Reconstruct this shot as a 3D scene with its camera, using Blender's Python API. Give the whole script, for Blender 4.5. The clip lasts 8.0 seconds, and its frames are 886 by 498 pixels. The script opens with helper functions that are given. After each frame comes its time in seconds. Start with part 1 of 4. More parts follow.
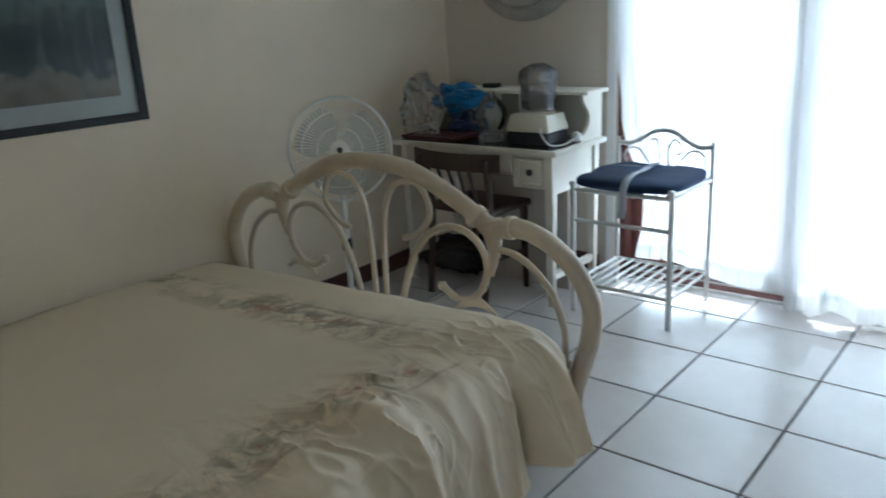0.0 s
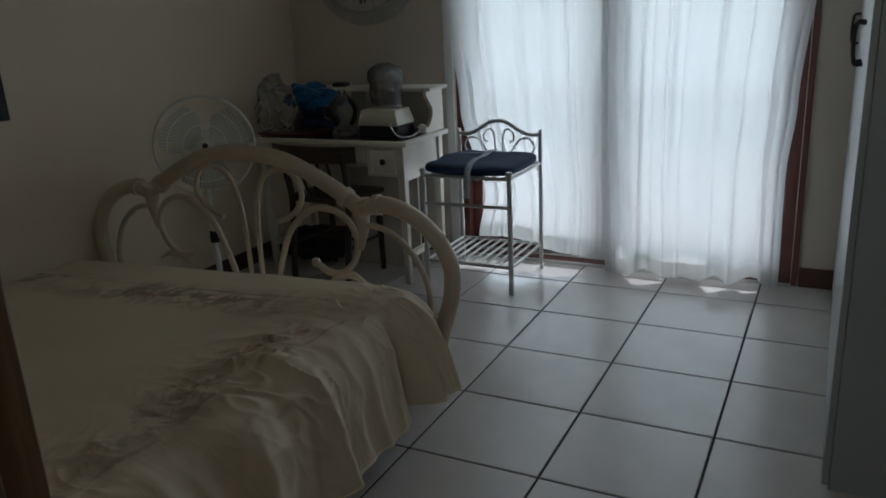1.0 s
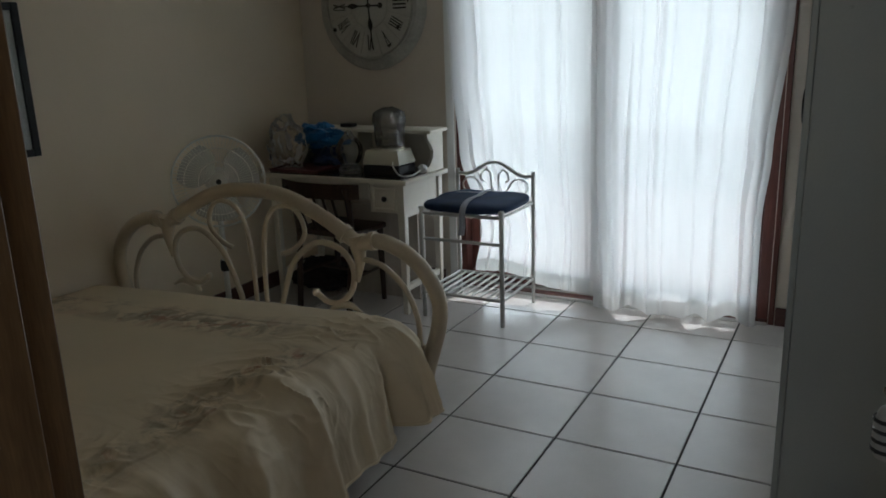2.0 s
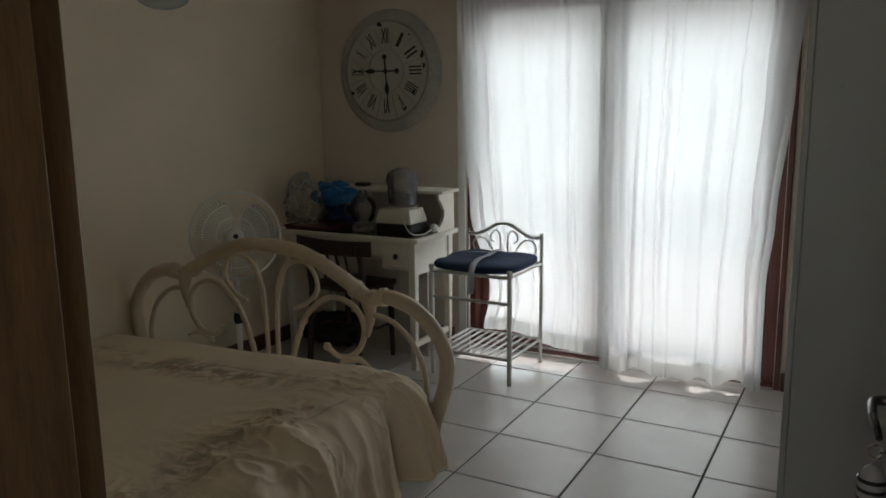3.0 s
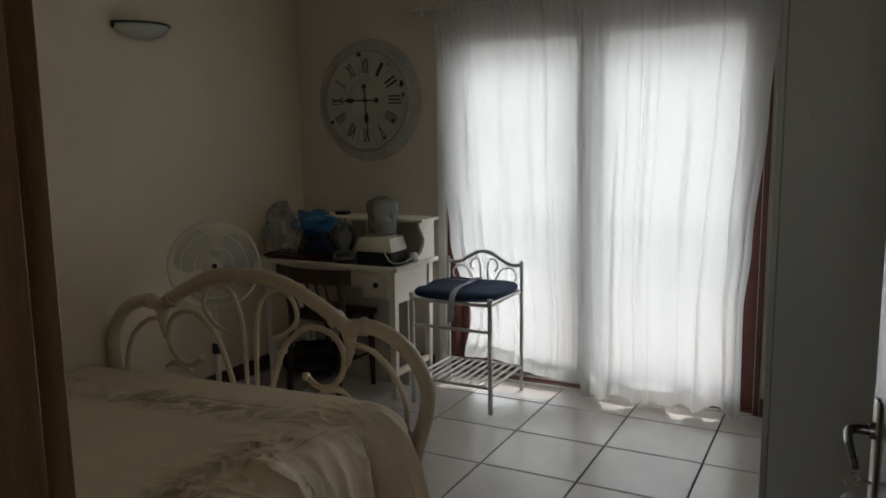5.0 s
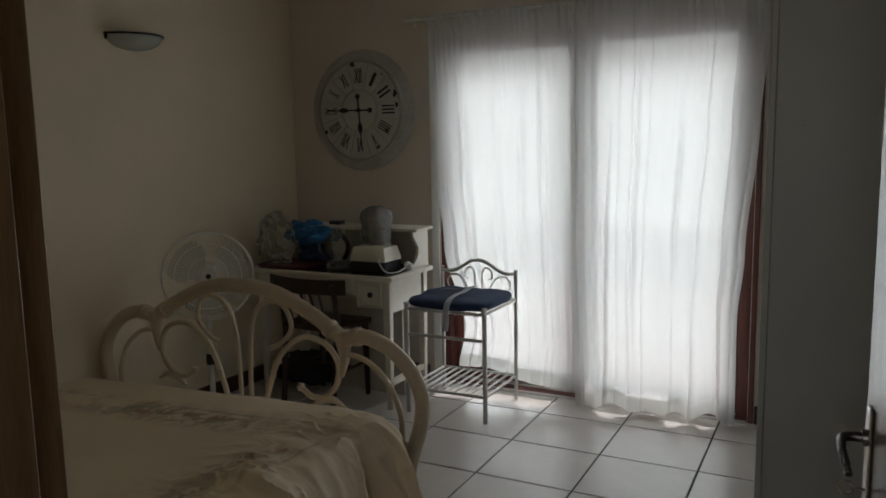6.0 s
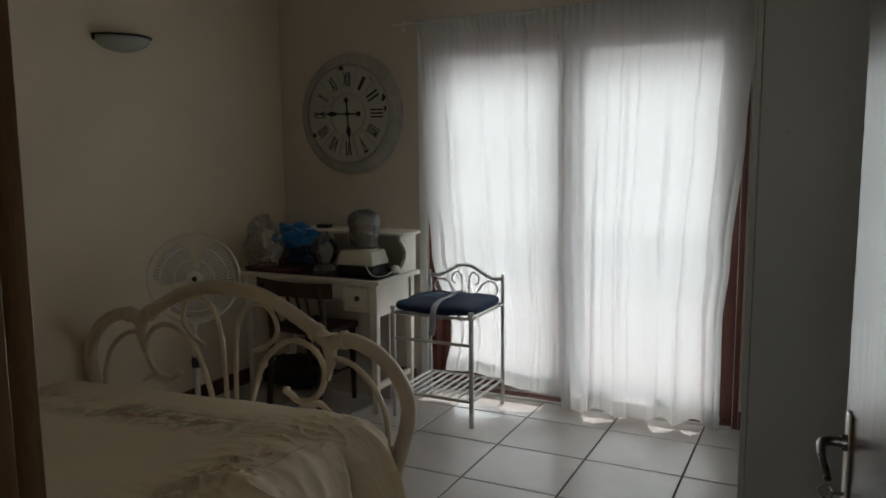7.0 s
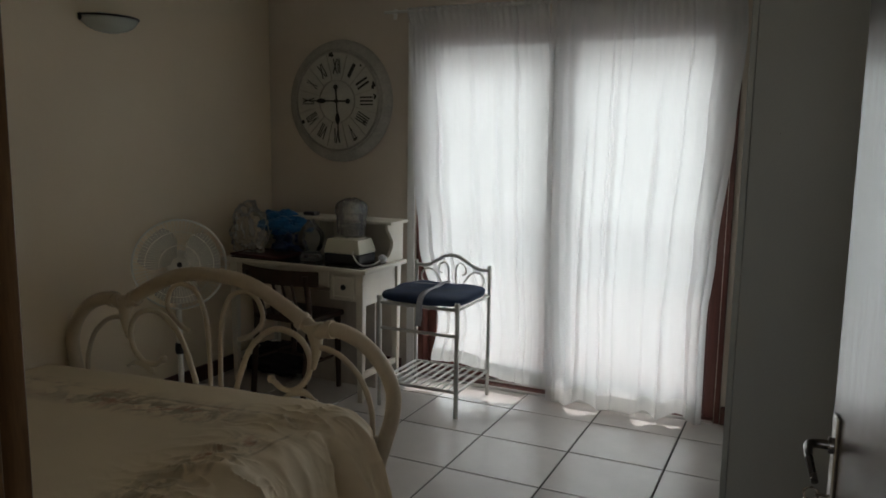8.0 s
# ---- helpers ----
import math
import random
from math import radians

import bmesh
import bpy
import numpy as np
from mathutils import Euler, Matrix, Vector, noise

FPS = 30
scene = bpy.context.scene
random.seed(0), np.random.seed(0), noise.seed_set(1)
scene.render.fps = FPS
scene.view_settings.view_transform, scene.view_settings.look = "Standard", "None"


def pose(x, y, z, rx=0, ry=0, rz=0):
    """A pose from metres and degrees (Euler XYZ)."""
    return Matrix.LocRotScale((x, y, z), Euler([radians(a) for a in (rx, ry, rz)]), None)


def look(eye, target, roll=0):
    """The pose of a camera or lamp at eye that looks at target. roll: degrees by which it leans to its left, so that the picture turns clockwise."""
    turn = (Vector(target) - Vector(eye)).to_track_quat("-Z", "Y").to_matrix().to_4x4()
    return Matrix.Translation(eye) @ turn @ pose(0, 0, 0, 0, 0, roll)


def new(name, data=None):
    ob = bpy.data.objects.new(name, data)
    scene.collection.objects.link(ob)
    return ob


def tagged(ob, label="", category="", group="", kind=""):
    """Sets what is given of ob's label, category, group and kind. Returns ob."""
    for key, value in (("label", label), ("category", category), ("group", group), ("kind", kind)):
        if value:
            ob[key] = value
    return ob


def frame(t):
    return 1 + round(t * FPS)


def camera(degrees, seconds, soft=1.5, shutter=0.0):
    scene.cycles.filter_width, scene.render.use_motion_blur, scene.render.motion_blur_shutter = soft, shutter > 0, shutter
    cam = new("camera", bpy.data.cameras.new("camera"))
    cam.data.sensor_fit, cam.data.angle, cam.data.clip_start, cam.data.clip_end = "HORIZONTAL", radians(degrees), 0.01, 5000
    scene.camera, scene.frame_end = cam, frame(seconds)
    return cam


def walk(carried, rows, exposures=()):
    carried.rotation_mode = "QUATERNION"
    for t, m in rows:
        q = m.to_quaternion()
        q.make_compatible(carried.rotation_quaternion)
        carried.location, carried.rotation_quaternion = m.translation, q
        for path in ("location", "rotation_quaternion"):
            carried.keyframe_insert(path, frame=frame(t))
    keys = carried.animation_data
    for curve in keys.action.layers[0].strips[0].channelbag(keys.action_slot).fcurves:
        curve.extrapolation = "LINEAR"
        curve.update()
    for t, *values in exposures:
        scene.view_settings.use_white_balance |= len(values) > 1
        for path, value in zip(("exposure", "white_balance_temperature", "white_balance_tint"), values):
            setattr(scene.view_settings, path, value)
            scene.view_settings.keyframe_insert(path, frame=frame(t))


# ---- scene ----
cam = camera(59.9, 8.0, 1.7, 0.35)
PATH = [
    (0, (0.039, -0.004, 1.347), (-1.195, 1.46, 0.77), -3.1),
    (0.5, (0.098, -0.206, 1.343), (-0.893, 1.425, 0.742), -2.7),
    (1, (0.143, -0.36, 1.344), (-0.74, 1.337, 0.76), -2.9),
    (1.2, (0.165, -0.397, 1.363), (-0.724, 1.304, 0.799), -3.1),
    (2.3, (0.372, -0.541, 1.431), (-0.565, 1.166, 0.975), -1.4),
    (2.5, (0.376, -0.556, 1.434), (-0.57, 1.158, 1.028), -1.3),
    (3, (0.379, -0.583, 1.442), (-0.582, 1.133, 1.084), -0.7),
    (3.5, (0.38, -0.587, 1.448), (-0.569, 1.14, 1.105), -0.9),
    (4, (0.381, -0.58, 1.45), (-0.549, 1.16, 1.122), -0.8),
    (4.5, (0.382, -0.577, 1.453), (-0.546, 1.167, 1.141), -0.8),
    (5, (0.383, -0.583, 1.452), (-0.539, 1.168, 1.161), -0.8),
    (6.5, (0.389, -0.585, 1.455), (-0.516, 1.179, 1.195), -1.1),
    (7, (0.393, -0.585, 1.453), (-0.491, 1.19, 1.196), -0.5),
    (7.5, (0.389, -0.587, 1.465), (-0.48, 1.191, 1.18), 0.2),
    (8, (0.376, -0.582, 1.465), (-0.471, 1.207, 1.177), 0.8),
]
EXPOSURES = [
    (0.0, 0.95, 5200, 5), (0.3, -0.02, 5350, 7), (0.5, -0.5, 5500, 7), (1.0, -0.76, 5650, 8), (1.2, -0.74, 5700, 8),
    (2.3, -0.36, 5950, 8), (2.5, -0.35, 6050, 9), (3.0, -0.36, 6350, 11), (4.0, -0.48, 6450, 12), (5.0, -0.52, 6450, 12), (8.0, -0.58, 6450, 12),
]
walk(cam, [(t, look(eye, target, roll)) for t, eye, target, roll in PATH], EXPOSURES)

# ---- light ----
world = bpy.data.worlds.new("sky")
scene.world = world
world.use_nodes = True
wn = world.node_tree
sky = wn.nodes.new("ShaderNodeTexSky")
sky.sky_type = "NISHITA"
sky.sun_disc = False
SUN_EL, SUN_AZ = radians(36), radians(8)
sky.sun_elevation, sky.sun_rotation = SUN_EL, SUN_AZ
wn.links.new(sky.outputs[0], wn.nodes["Background"].inputs[0])
wn.nodes["Background"].inputs[1].default_value = 0.12

sun = new("sun", bpy.data.lights.new("sun", "SUN"))
sun.data.energy, sun.data.angle, sun.data.color = 5.0, radians(0.6), (1.0, 0.96, 0.91)
sun.matrix_world = look((0, 0, 0), (-math.sin(SUN_AZ) * math.cos(SUN_EL), -math.cos(SUN_AZ) * math.cos(SUN_EL), -math.sin(SUN_EL)))

# daylight of the open patio door, standing in the opening behind the curtains
day = new("door_daylight", bpy.data.lights.new("door_daylight", "AREA"))
day.data.shape, day.data.size, day.data.size_y = "RECTANGLE", 1.64, 1.72
day.data.energy, day.data.spread, day.data.color = 29.5, radians(112), (0.93, 0.98, 1.0)
day.matrix_world = look((-0.87, 3.667, 0.985), (-0.87, 0.0, 0.985))


# added fill lamp for unseen hall light that reaches jamb, wardrobe and bed
hall_fill = new("hall_daylight", bpy.data.lights.new("hall_daylight", "AREA"))
hall_fill.data.shape, hall_fill.data.size, hall_fill.data.size_y = "RECTANGLE", 0.86, 0.96
hall_fill.data.energy, hall_fill.data.color = 5.8, (1.0, 0.95, 0.88)
hall_fill.matrix_world = look((0.3, -1.76, 1.6), (0.3, 0.0, 1.6))

# ---- materials ----
def material(name, base, rough=0.6, metal=0.0, vary=0.12, scale=6.0, fine=60.0, bump=0.15, dist=0.002, second=None, spots=0.0, spec=0.5, grain=None, coords="Object"):
    """Two-scale colour variation, grain bump and an optional second stain colour."""
    m = bpy.data.materials.new(name)
    m.use_nodes = True
    nt = m.node_tree
    n, l = nt.nodes, nt.links
    b = n["Principled BSDF"]
    tc = n.new("ShaderNodeTexCoord")
    src = tc.outputs[coords]
    if grain:
        mp = n.new("ShaderNodeMapping")
        mp.inputs["Scale"].default_value = grain
        l.new(src, mp.inputs["Vector"])
        src = mp.outputs[0]
    n1, n2 = n.new("ShaderNodeTexNoise"), n.new("ShaderNodeTexNoise")
    n1.inputs["Scale"].default_value, n1.inputs["Detail"].default_value = scale, 5
    n2.inputs["Scale"].default_value, n2.inputs["Detail"].default_value = fine, 4
    l.new(src, n1.inputs["Vector"])
    l.new(src, n2.inputs["Vector"])
    ramp = n.new("ShaderNodeValToRGB")
    lo = tuple(c * (1 - vary) for c in base)
    hi = tuple(min(1.0, c * (1 + vary)) for c in base)
    ramp.color_ramp.elements[0].position, ramp.color_ramp.elements[0].color = 0.3, (*lo, 1)
    ramp.color_ramp.elements[1].position, ramp.color_ramp.elements[1].color = 0.7, (*hi, 1)
    l.new(n1.outputs[0], ramp.inputs[0])
    out = ramp.outputs[0]
    fm = n.new("ShaderNodeMix")
    fm.data_type, fm.blend_type = "RGBA", "OVERLAY"
    fm.inputs[0].default_value = min(1.0, vary * 1.5)
    l.new(out, fm.inputs[6])
    l.new(n2.outputs[0], fm.inputs[7])
    out = fm.outputs[2]
    if second:
        n3 = n.new("ShaderNodeTexNoise")
        n3.inputs["Scale"].default_value, n3.inputs["Detail"].default_value, n3.inputs["Roughness"].default_value = scale * 2.3, 8, 0.7
        l.new(src, n3.inputs["Vector"])
        r3 = n.new("ShaderNodeValToRGB")
        r3.color_ramp.elements[0].position, r3.color_ramp.elements[1].position = 0.68 - spots, 0.74 - spots
        l.new(n3.outputs[0], r3.inputs[0])
        sm = n.new("ShaderNodeMix")
        sm.data_type = "RGBA"
        sm.inputs[7].default_value = (*second, 1)
        l.new(r3.outputs[0], sm.inputs[0])
        l.new(out, sm.inputs[6])
        out = sm.outputs[2]
    l.new(out, b.inputs["Base Color"])
    rr = n.new("ShaderNodeMapRange")
    rr.inputs["To Min"].default_value, rr.inputs["To Max"].default_value = max(0.02, rough - 0.1), min(1, rough + 0.1)
    l.new(n1.outputs[0], rr.inputs[0])
    l.new(rr.outputs[0], b.inputs["Roughness"])
    b.inputs["Metallic"].default_value = metal
    b.inputs["Specular IOR Level"].default_value = spec
    if bump:
        bp = n.new("ShaderNodeBump")
        bp.inputs["Strength"].default_value, bp.inputs["Distance"].default_value = bump, dist
        l.new(n2.outputs[0], bp.inputs["Height"])
        l.new(bp.outputs[0], b.inputs["Normal"])
    return m


def clear(name, colour=(1, 1, 1), gloss=0.08, rough=0.03, haze=0.0):
    """Thin glass or clear plastic: mostly see-through, with a sheen and an optional milky share."""
    m = bpy.data.materials.new(name)
    m.use_nodes = True
    n, l = m.node_tree.nodes, m.node_tree.links
    n.remove(n["Principled BSDF"])
    tr, gl, df = n.new("ShaderNodeBsdfTransparent"), n.new("ShaderNodeBsdfGlossy"), n.new("ShaderNodeBsdfDiffuse")
    tr.inputs[0].default_value = (*colour, 1)
    df.inputs[0].default_value = (*[c * 0.8 for c in colour], 1)
    gl.inputs["Roughness"].default_value = rough
    fr = n.new("ShaderNodeFresnel")
    ad = n.new("ShaderNodeMath")
    ad.operation = "ADD"
    ad.inputs[1].default_value = gloss
    l.new(fr.outputs[0], ad.inputs[0])
    a, c = n.new("ShaderNodeMixShader"), n.new("ShaderNodeMixShader")
    a.inputs[0].default_value = haze
    l.new(tr.outputs[0], a.inputs[1])
    l.new(df.outputs[0], a.inputs[2])
    l.new(ad.outputs[0], c.inputs[0])
    l.new(a.outputs[0], c.inputs[1])
    l.new(gl.outputs[0], c.inputs[2])
    l.new(c.outputs[0], n["Material Output"].inputs[0])
    return m


def sheer(name, colour, through_share, weave=0.0):
    """Thin woven cotton that lets light through, with an open weave that one sees through a little."""
    m = bpy.data.materials.new(name)
    m.use_nodes = True
    n, l = m.node_tree.nodes, m.node_tree.links
    n.remove(n["Principled BSDF"])
    tc = n.new("ShaderNodeTexCoord")
    mp = n.new("ShaderNodeMapping")
    mp.inputs["Scale"].default_value = (1, 1, 0.25)
    l.new(tc.outputs["Object"], mp.inputs[0])
    n1, n2 = n.new("ShaderNodeTexNoise"), n.new("ShaderNodeTexNoise")
    n1.inputs["Scale"].default_value, n1.inputs["Detail"].default_value = 9, 6
    n2.inputs["Scale"].default_value, n2.inputs["Detail"].default_value = 260, 3
    l.new(mp.outputs[0], n1.inputs["Vector"])
    l.new(mp.outputs[0], n2.inputs["Vector"])
    ramp = n.new("ShaderNodeValToRGB")
    ramp.color_ramp.elements[0].position, ramp.color_ramp.elements[0].color = 0.25, (*[c * 0.92 for c in colour], 1)
    ramp.color_ramp.elements[1].position, ramp.color_ramp.elements[1].color = 0.75, (*colour, 1)
    l.new(n1.outputs[0], ramp.inputs[0])
    bp = n.new("ShaderNodeBump")
    bp.inputs["Strength"].default_value, bp.inputs["Distance"].default_value = 0.25, 0.001
    l.new(n2.outputs[0], bp.inputs["Height"])
    df, tl, mx = n.new("ShaderNodeBsdfDiffuse"), n.new("ShaderNodeBsdfTranslucent"), n.new("ShaderNodeMixShader")
    for s in (df, tl):
        l.new(ramp.outputs[0], s.inputs[0])
        l.new(bp.outputs[0], s.inputs["Normal"])
    mx.inputs[0].default_value = through_share
    l.new(df.outputs[0], mx.inputs[1])
    l.new(tl.outputs[0], mx.inputs[2])
    gap, op = n.new("ShaderNodeBsdfTransparent"), n.new("ShaderNodeMixShader")
    op.inputs[0].default_value = weave
    l.new(mx.outputs[0], op.inputs[1])
    l.new(gap.outputs[0], op.inputs[2])
    l.new(op.outputs[0], n["Material Output"].inputs[0])
    return m


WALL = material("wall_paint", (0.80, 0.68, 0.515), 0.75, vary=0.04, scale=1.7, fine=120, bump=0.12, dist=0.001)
# cream paint again, the window wall's shade put into a darker, greyer base
WALL_SHADED = material("wall_paint_shaded", (0.65, 0.575, 0.49), 0.75, vary=0.04, scale=1.7, fine=120, bump=0.12, dist=0.001)
CEIL = material("ceiling_paint", (0.80, 0.78, 0.73), 0.8, vary=0.03, scale=2, fine=90, bump=0.1, dist=0.001)
TILE = material("ceramic_tile", (0.65, 0.61, 0.575), 0.24, vary=0.05, scale=5, fine=160, bump=0.05, dist=0.0006, second=(0.50, 0.47, 0.44), spots=0.03)
GROUT = material("dark_grout", (0.055, 0.05, 0.047), 0.9, vary=0.2, scale=20, fine=300, bump=0.3, dist=0.001)
DARKWOOD = material("dark_stained_wood", (0.042, 0.021, 0.012), 0.42, vary=0.3, scale=5, fine=50, bump=0.1, dist=0.0008, grain=(6, 6, 0.7))
JAMBWOOD = material("brown_varnished_wood", (0.19, 0.12, 0.062), 0.38, vary=0.25, scale=5, fine=45, bump=0.1, dist=0.0008, grain=(7, 7, 0.6))
REDWOOD = material("red_brown_wood", (0.125, 0.042, 0.032), 0.38, vary=0.22, scale=6, fine=50, bump=0.1, dist=0.0008, grain=(7, 7, 0.6))
SKIRT = material("red_brown_skirting", (0.10, 0.04, 0.03), 0.35, vary=0.2, scale=4, fine=60, bump=0.08)
WHITEWOOD = material("white_painted_wood", (0.74, 0.69, 0.59), 0.42, vary=0.06, scale=4, fine=70, bump=0.1, dist=0.0007, second=(0.56, 0.50, 0.40), spots=-0.03)
PANEL = material("grey_brown_board", (0.48, 0.43, 0.38), 0.7, vary=0.1, scale=4, fine=80, bump=0.08, grain=(5, 5, 0.8))
MATTBLACK = material("matt_black", (0.014, 0.013, 0.013), 0.7, vary=0.25, scale=9, fine=200, bump=0.2)
WARDROBE = material("grey_white_laminate", (0.40, 0.425, 0.41), 0.45, vary=0.04, scale=3, fine=150, bump=0.04)
WHITEGLOSS = material("white_gloss_paint", (0.78, 0.78, 0.76), 0.35, vary=0.04, scale=3, fine=120, bump=0.05)
DOORPAINT = material("dark_glossy_door", (0.085, 0.072, 0.062), 0.22, vary=0.35, scale=3, fine=26, bump=0.3, dist=0.0012, grain=(9, 9, 0.7))
CREAMTUBE = material("cream_enamel_tube", (0.57, 0.475, 0.345), 0.36, vary=0.06, scale=8, fine=90, bump=0.06, dist=0.0006, second=(0.45, 0.38, 0.27), spots=-0.06)
SILVER = material("silver_painted_metal", (0.60, 0.59, 0.56), 0.4, metal=0.25, vary=0.07, scale=9, fine=120, bump=0.05)
CHROME = material("worn_chrome", (0.62, 0.62, 0.60), 0.2, metal=1.0, vary=0.08, scale=12, fine=150, bump=0.04)
HANDLE = material("tarnished_metal", (0.16, 0.155, 0.15), 0.28, metal=1.0, vary=0.2, scale=14, fine=150, bump=0.04)
NAVY = material("navy_cotton", (0.013, 0.031, 0.082), 0.85, vary=0.25, scale=9, fine=320, bump=0.35, dist=0.001)
RIBBON = material("grey_ribbon", (0.36, 0.37, 0.43), 0.7, vary=0.15, scale=14, fine=250, bump=0.2)
BLACK = material("black_plastic", (0.018, 0.018, 0.02), 0.4, vary=0.2, scale=10, fine=120, bump=0.05)
CREAM = material("cream_plastic", (0.72, 0.68, 0.56), 0.35, vary=0.04, scale=6, fine=120, bump=0.03)
WHITEPL = material("white_plastic", (0.76, 0.76, 0.73), 0.4, vary=0.04, scale=6, fine=120, bump=0.03)
DIAL = material("distressed_white_paint", (0.50, 0.485, 0.435), 0.6, vary=0.1, scale=7, fine=70, bump=0.2, dist=0.001, second=(0.05, 0.035, 0.025), spots=0.0)
RIMPAINT = material("weathered_grey_paint", (0.43, 0.41, 0.37), 0.6, vary=0.16, scale=6, fine=60, bump=0.2, dist=0.001, second=(0.20, 0.17, 0.14), spots=0.0)
INK = material("black_paint", (0.02, 0.018, 0.016), 0.55, vary=0.2, scale=20, fine=120, bump=0.1)
FOBGREY = material("pale_grey_plastic", (0.34, 0.34, 0.32), 0.5, vary=0.08, scale=12, fine=120, bump=0.05)
MATBOARD = material("white_mat_board", (0.78, 0.77, 0.72), 0.8, vary=0.03, scale=5, fine=200, bump=0.08)
FRAMEDARK = material("charcoal_frame", (0.022, 0.024, 0.026), 0.6, vary=0.2, scale=12, fine=90, bump=0.08)
OPAL = material("opal_glass", (0.50, 0.53, 0.49), 0.25, vary=0.03, scale=5, fine=90, bump=0.02)
DESKTOP = material("dark_desk_inlay", (0.06, 0.048, 0.042), 0.16, vary=0.25, scale=7, fine=60, bump=0.03)
BLUEBAG = material("blue_plastic_bag", (0.02, 0.17, 0.44), 0.32, vary=0.2, scale=12, fine=40, bump=0.3, dist=0.004)
NAVYBAG = material("navy_plastic_bag", (0.012, 0.04, 0.13), 0.35, vary=0.2, scale=12, fine=40, bump=0.3, dist=0.004)
REDTRAY = material("dark_red_tray", (0.11, 0.03, 0.03), 0.4, vary=0.2, scale=8, fine=80, bump=0.05)
CLEARBAG = clear("clear_plastic_bag", (0.985, 0.98, 0.96), 0.0, 0.35, 0.13)
WRAP = clear("thin_plastic_wrap", (0.93, 0.93, 0.93), 0.03, 0.12, 0.06)
GREYJAR = clear("smoky_plastic", (0.82, 0.79, 0.75), 0.10, 0.08, 0.09)
GLASS = clear("pane_glass", (0.97, 0.99, 0.98), 0.02, 0.02, 0.0)
PICGLASS = clear("picture_glass", (0.98, 0.99, 0.99), 0.0, 0.08, 0.0)
JUGGLASS = clear("jug_glass", (0.96, 0.97, 0.96), 0.06, 0.05, 0.06)
GUARD = material("pale_fan_plastic", (0.76, 0.74, 0.68), 0.4, vary=0.04, scale=6, fine=90, bump=0.03)
BLADE = clear("milky_fan_blade", (0.97, 0.97, 0.94), 0.03, 0.25, 0.44)
PAVING = material("red_patio_paving", (0.34, 0.11, 0.06), 0.7, vary=0.2, scale=4, fine=60, bump=0.2, dist=0.003)
CURTAIN = sheer("white_cotton_voile", (0.85, 0.85, 0.84), 0.50, 0.15)
HEMCLOTH = sheer("doubled_white_cotton", (0.82, 0.82, 0.80), 0.40, 0.04)
MATTRESS = material("cream_ticking", (0.6, 0.57, 0.5), 0.9, vary=0.05, scale=8, fine=200, bump=0.2)


# ---- mesh tools ----
def part(name, bm, mat, parent=None, label="", smooth=True):
    me = bpy.data.meshes.new(name)
    bm.normal_update()
    bm.to_mesh(me)
    bm.free()
    me.materials.append(mat)
    if smooth:
        me.shade_smooth()
        me.set_sharp_from_angle(angle=radians(38))
    ob = new(name, me)
    ob.parent = parent
    if label:
        ob["label"] = label
    return ob


def thing(name, m, label, category, group="", kind=""):
    e = new(name)
    e.empty_display_size = 0.1
    e.matrix_world = m
    return tagged(e, label, category, group, kind)


def box(x0, x1, y0, y1, z0, z1, bevel=0.0, bm=None, seg=1):
    bm = bm or bmesh.new()
    v = [bm.verts.new((x, y, z)) for z in (z0, z1) for y in (y0, y1) for x in (x0, x1)]
    fs = [bm.faces.new([v[i] for i in q]) for q in ((0, 2, 3, 1), (4, 5, 7, 6), (0, 1, 5, 4), (2, 6, 7, 3), (0, 4, 6, 2), (1, 3, 7, 5))]
    if bevel:
        es = list({e for fc in fs for e in fc.edges})
        bmesh.ops.bevel(bm, geom=es, offset=bevel, segments=seg, affect="EDGES", profile=0.6)
    return bm


def smooth_line(pts, n=8, closed=False):
    """Catmull-Rom through the points."""
    p = [Vector(q) for q in pts]
    out = []
    k = len(p)
    for i in range(k if closed else k - 1):
        if closed:
            a, b, c, d = p[i - 1], p[i], p[(i + 1) % k], p[(i + 2) % k]
        else:
            b, c = p[i], p[i + 1]
            a = p[i - 1] if i else b * 2 - c
            d = p[i + 2] if i + 2 < k else c * 2 - b
        for j in range(n):
            t = j / n
            out.append(0.5 * ((2 * b) + (c - a) * t + (2 * a - 5 * b + 4 * c - d) * t * t + (3 * b - a - 3 * c + d) * t ** 3))
    if not closed:
        out.append(p[-1])
    return out


def tube(pts, r, sides=8, bm=None, closed=False, flat=1.0):
    """A round rod along the points; r is a number or a function of 0..1."""
    bm = bm or bmesh.new()
    pts = [Vector(p) for p in pts]
    k = len(pts)
    rings = []
    side = None
    for i, p in enumerate(pts):
        if closed:
            t = (pts[(i + 1) % k] - pts[i - 1]).normalized()
        else:
            t = (pts[min(i + 1, k - 1)] - pts[max(i - 1, 0)]).normalized()
        if side is None:
            side = t.orthogonal().normalized()
        side = (side - t * side.dot(t)).normalized()
        up = t.cross(side)
        rad = r(i / (k - 1)) if callable(r) else r
        rings.append([bm.verts.new(p + side * math.cos(a) * rad + up * math.sin(a) * rad * flat) for a in [2 * math.pi * j / sides for j in range(sides)]])
    for i in range(k if closed else k - 1):
        a, b = rings[i], rings[(i + 1) % k]
        for j in range(sides):
            bm.faces.new((a[j], a[(j + 1) % sides], b[(j + 1) % sides], b[j]))
    if not closed:
        bm.faces.new(rings[0][::-1])
        bm.faces.new(rings[-1])
    return bm


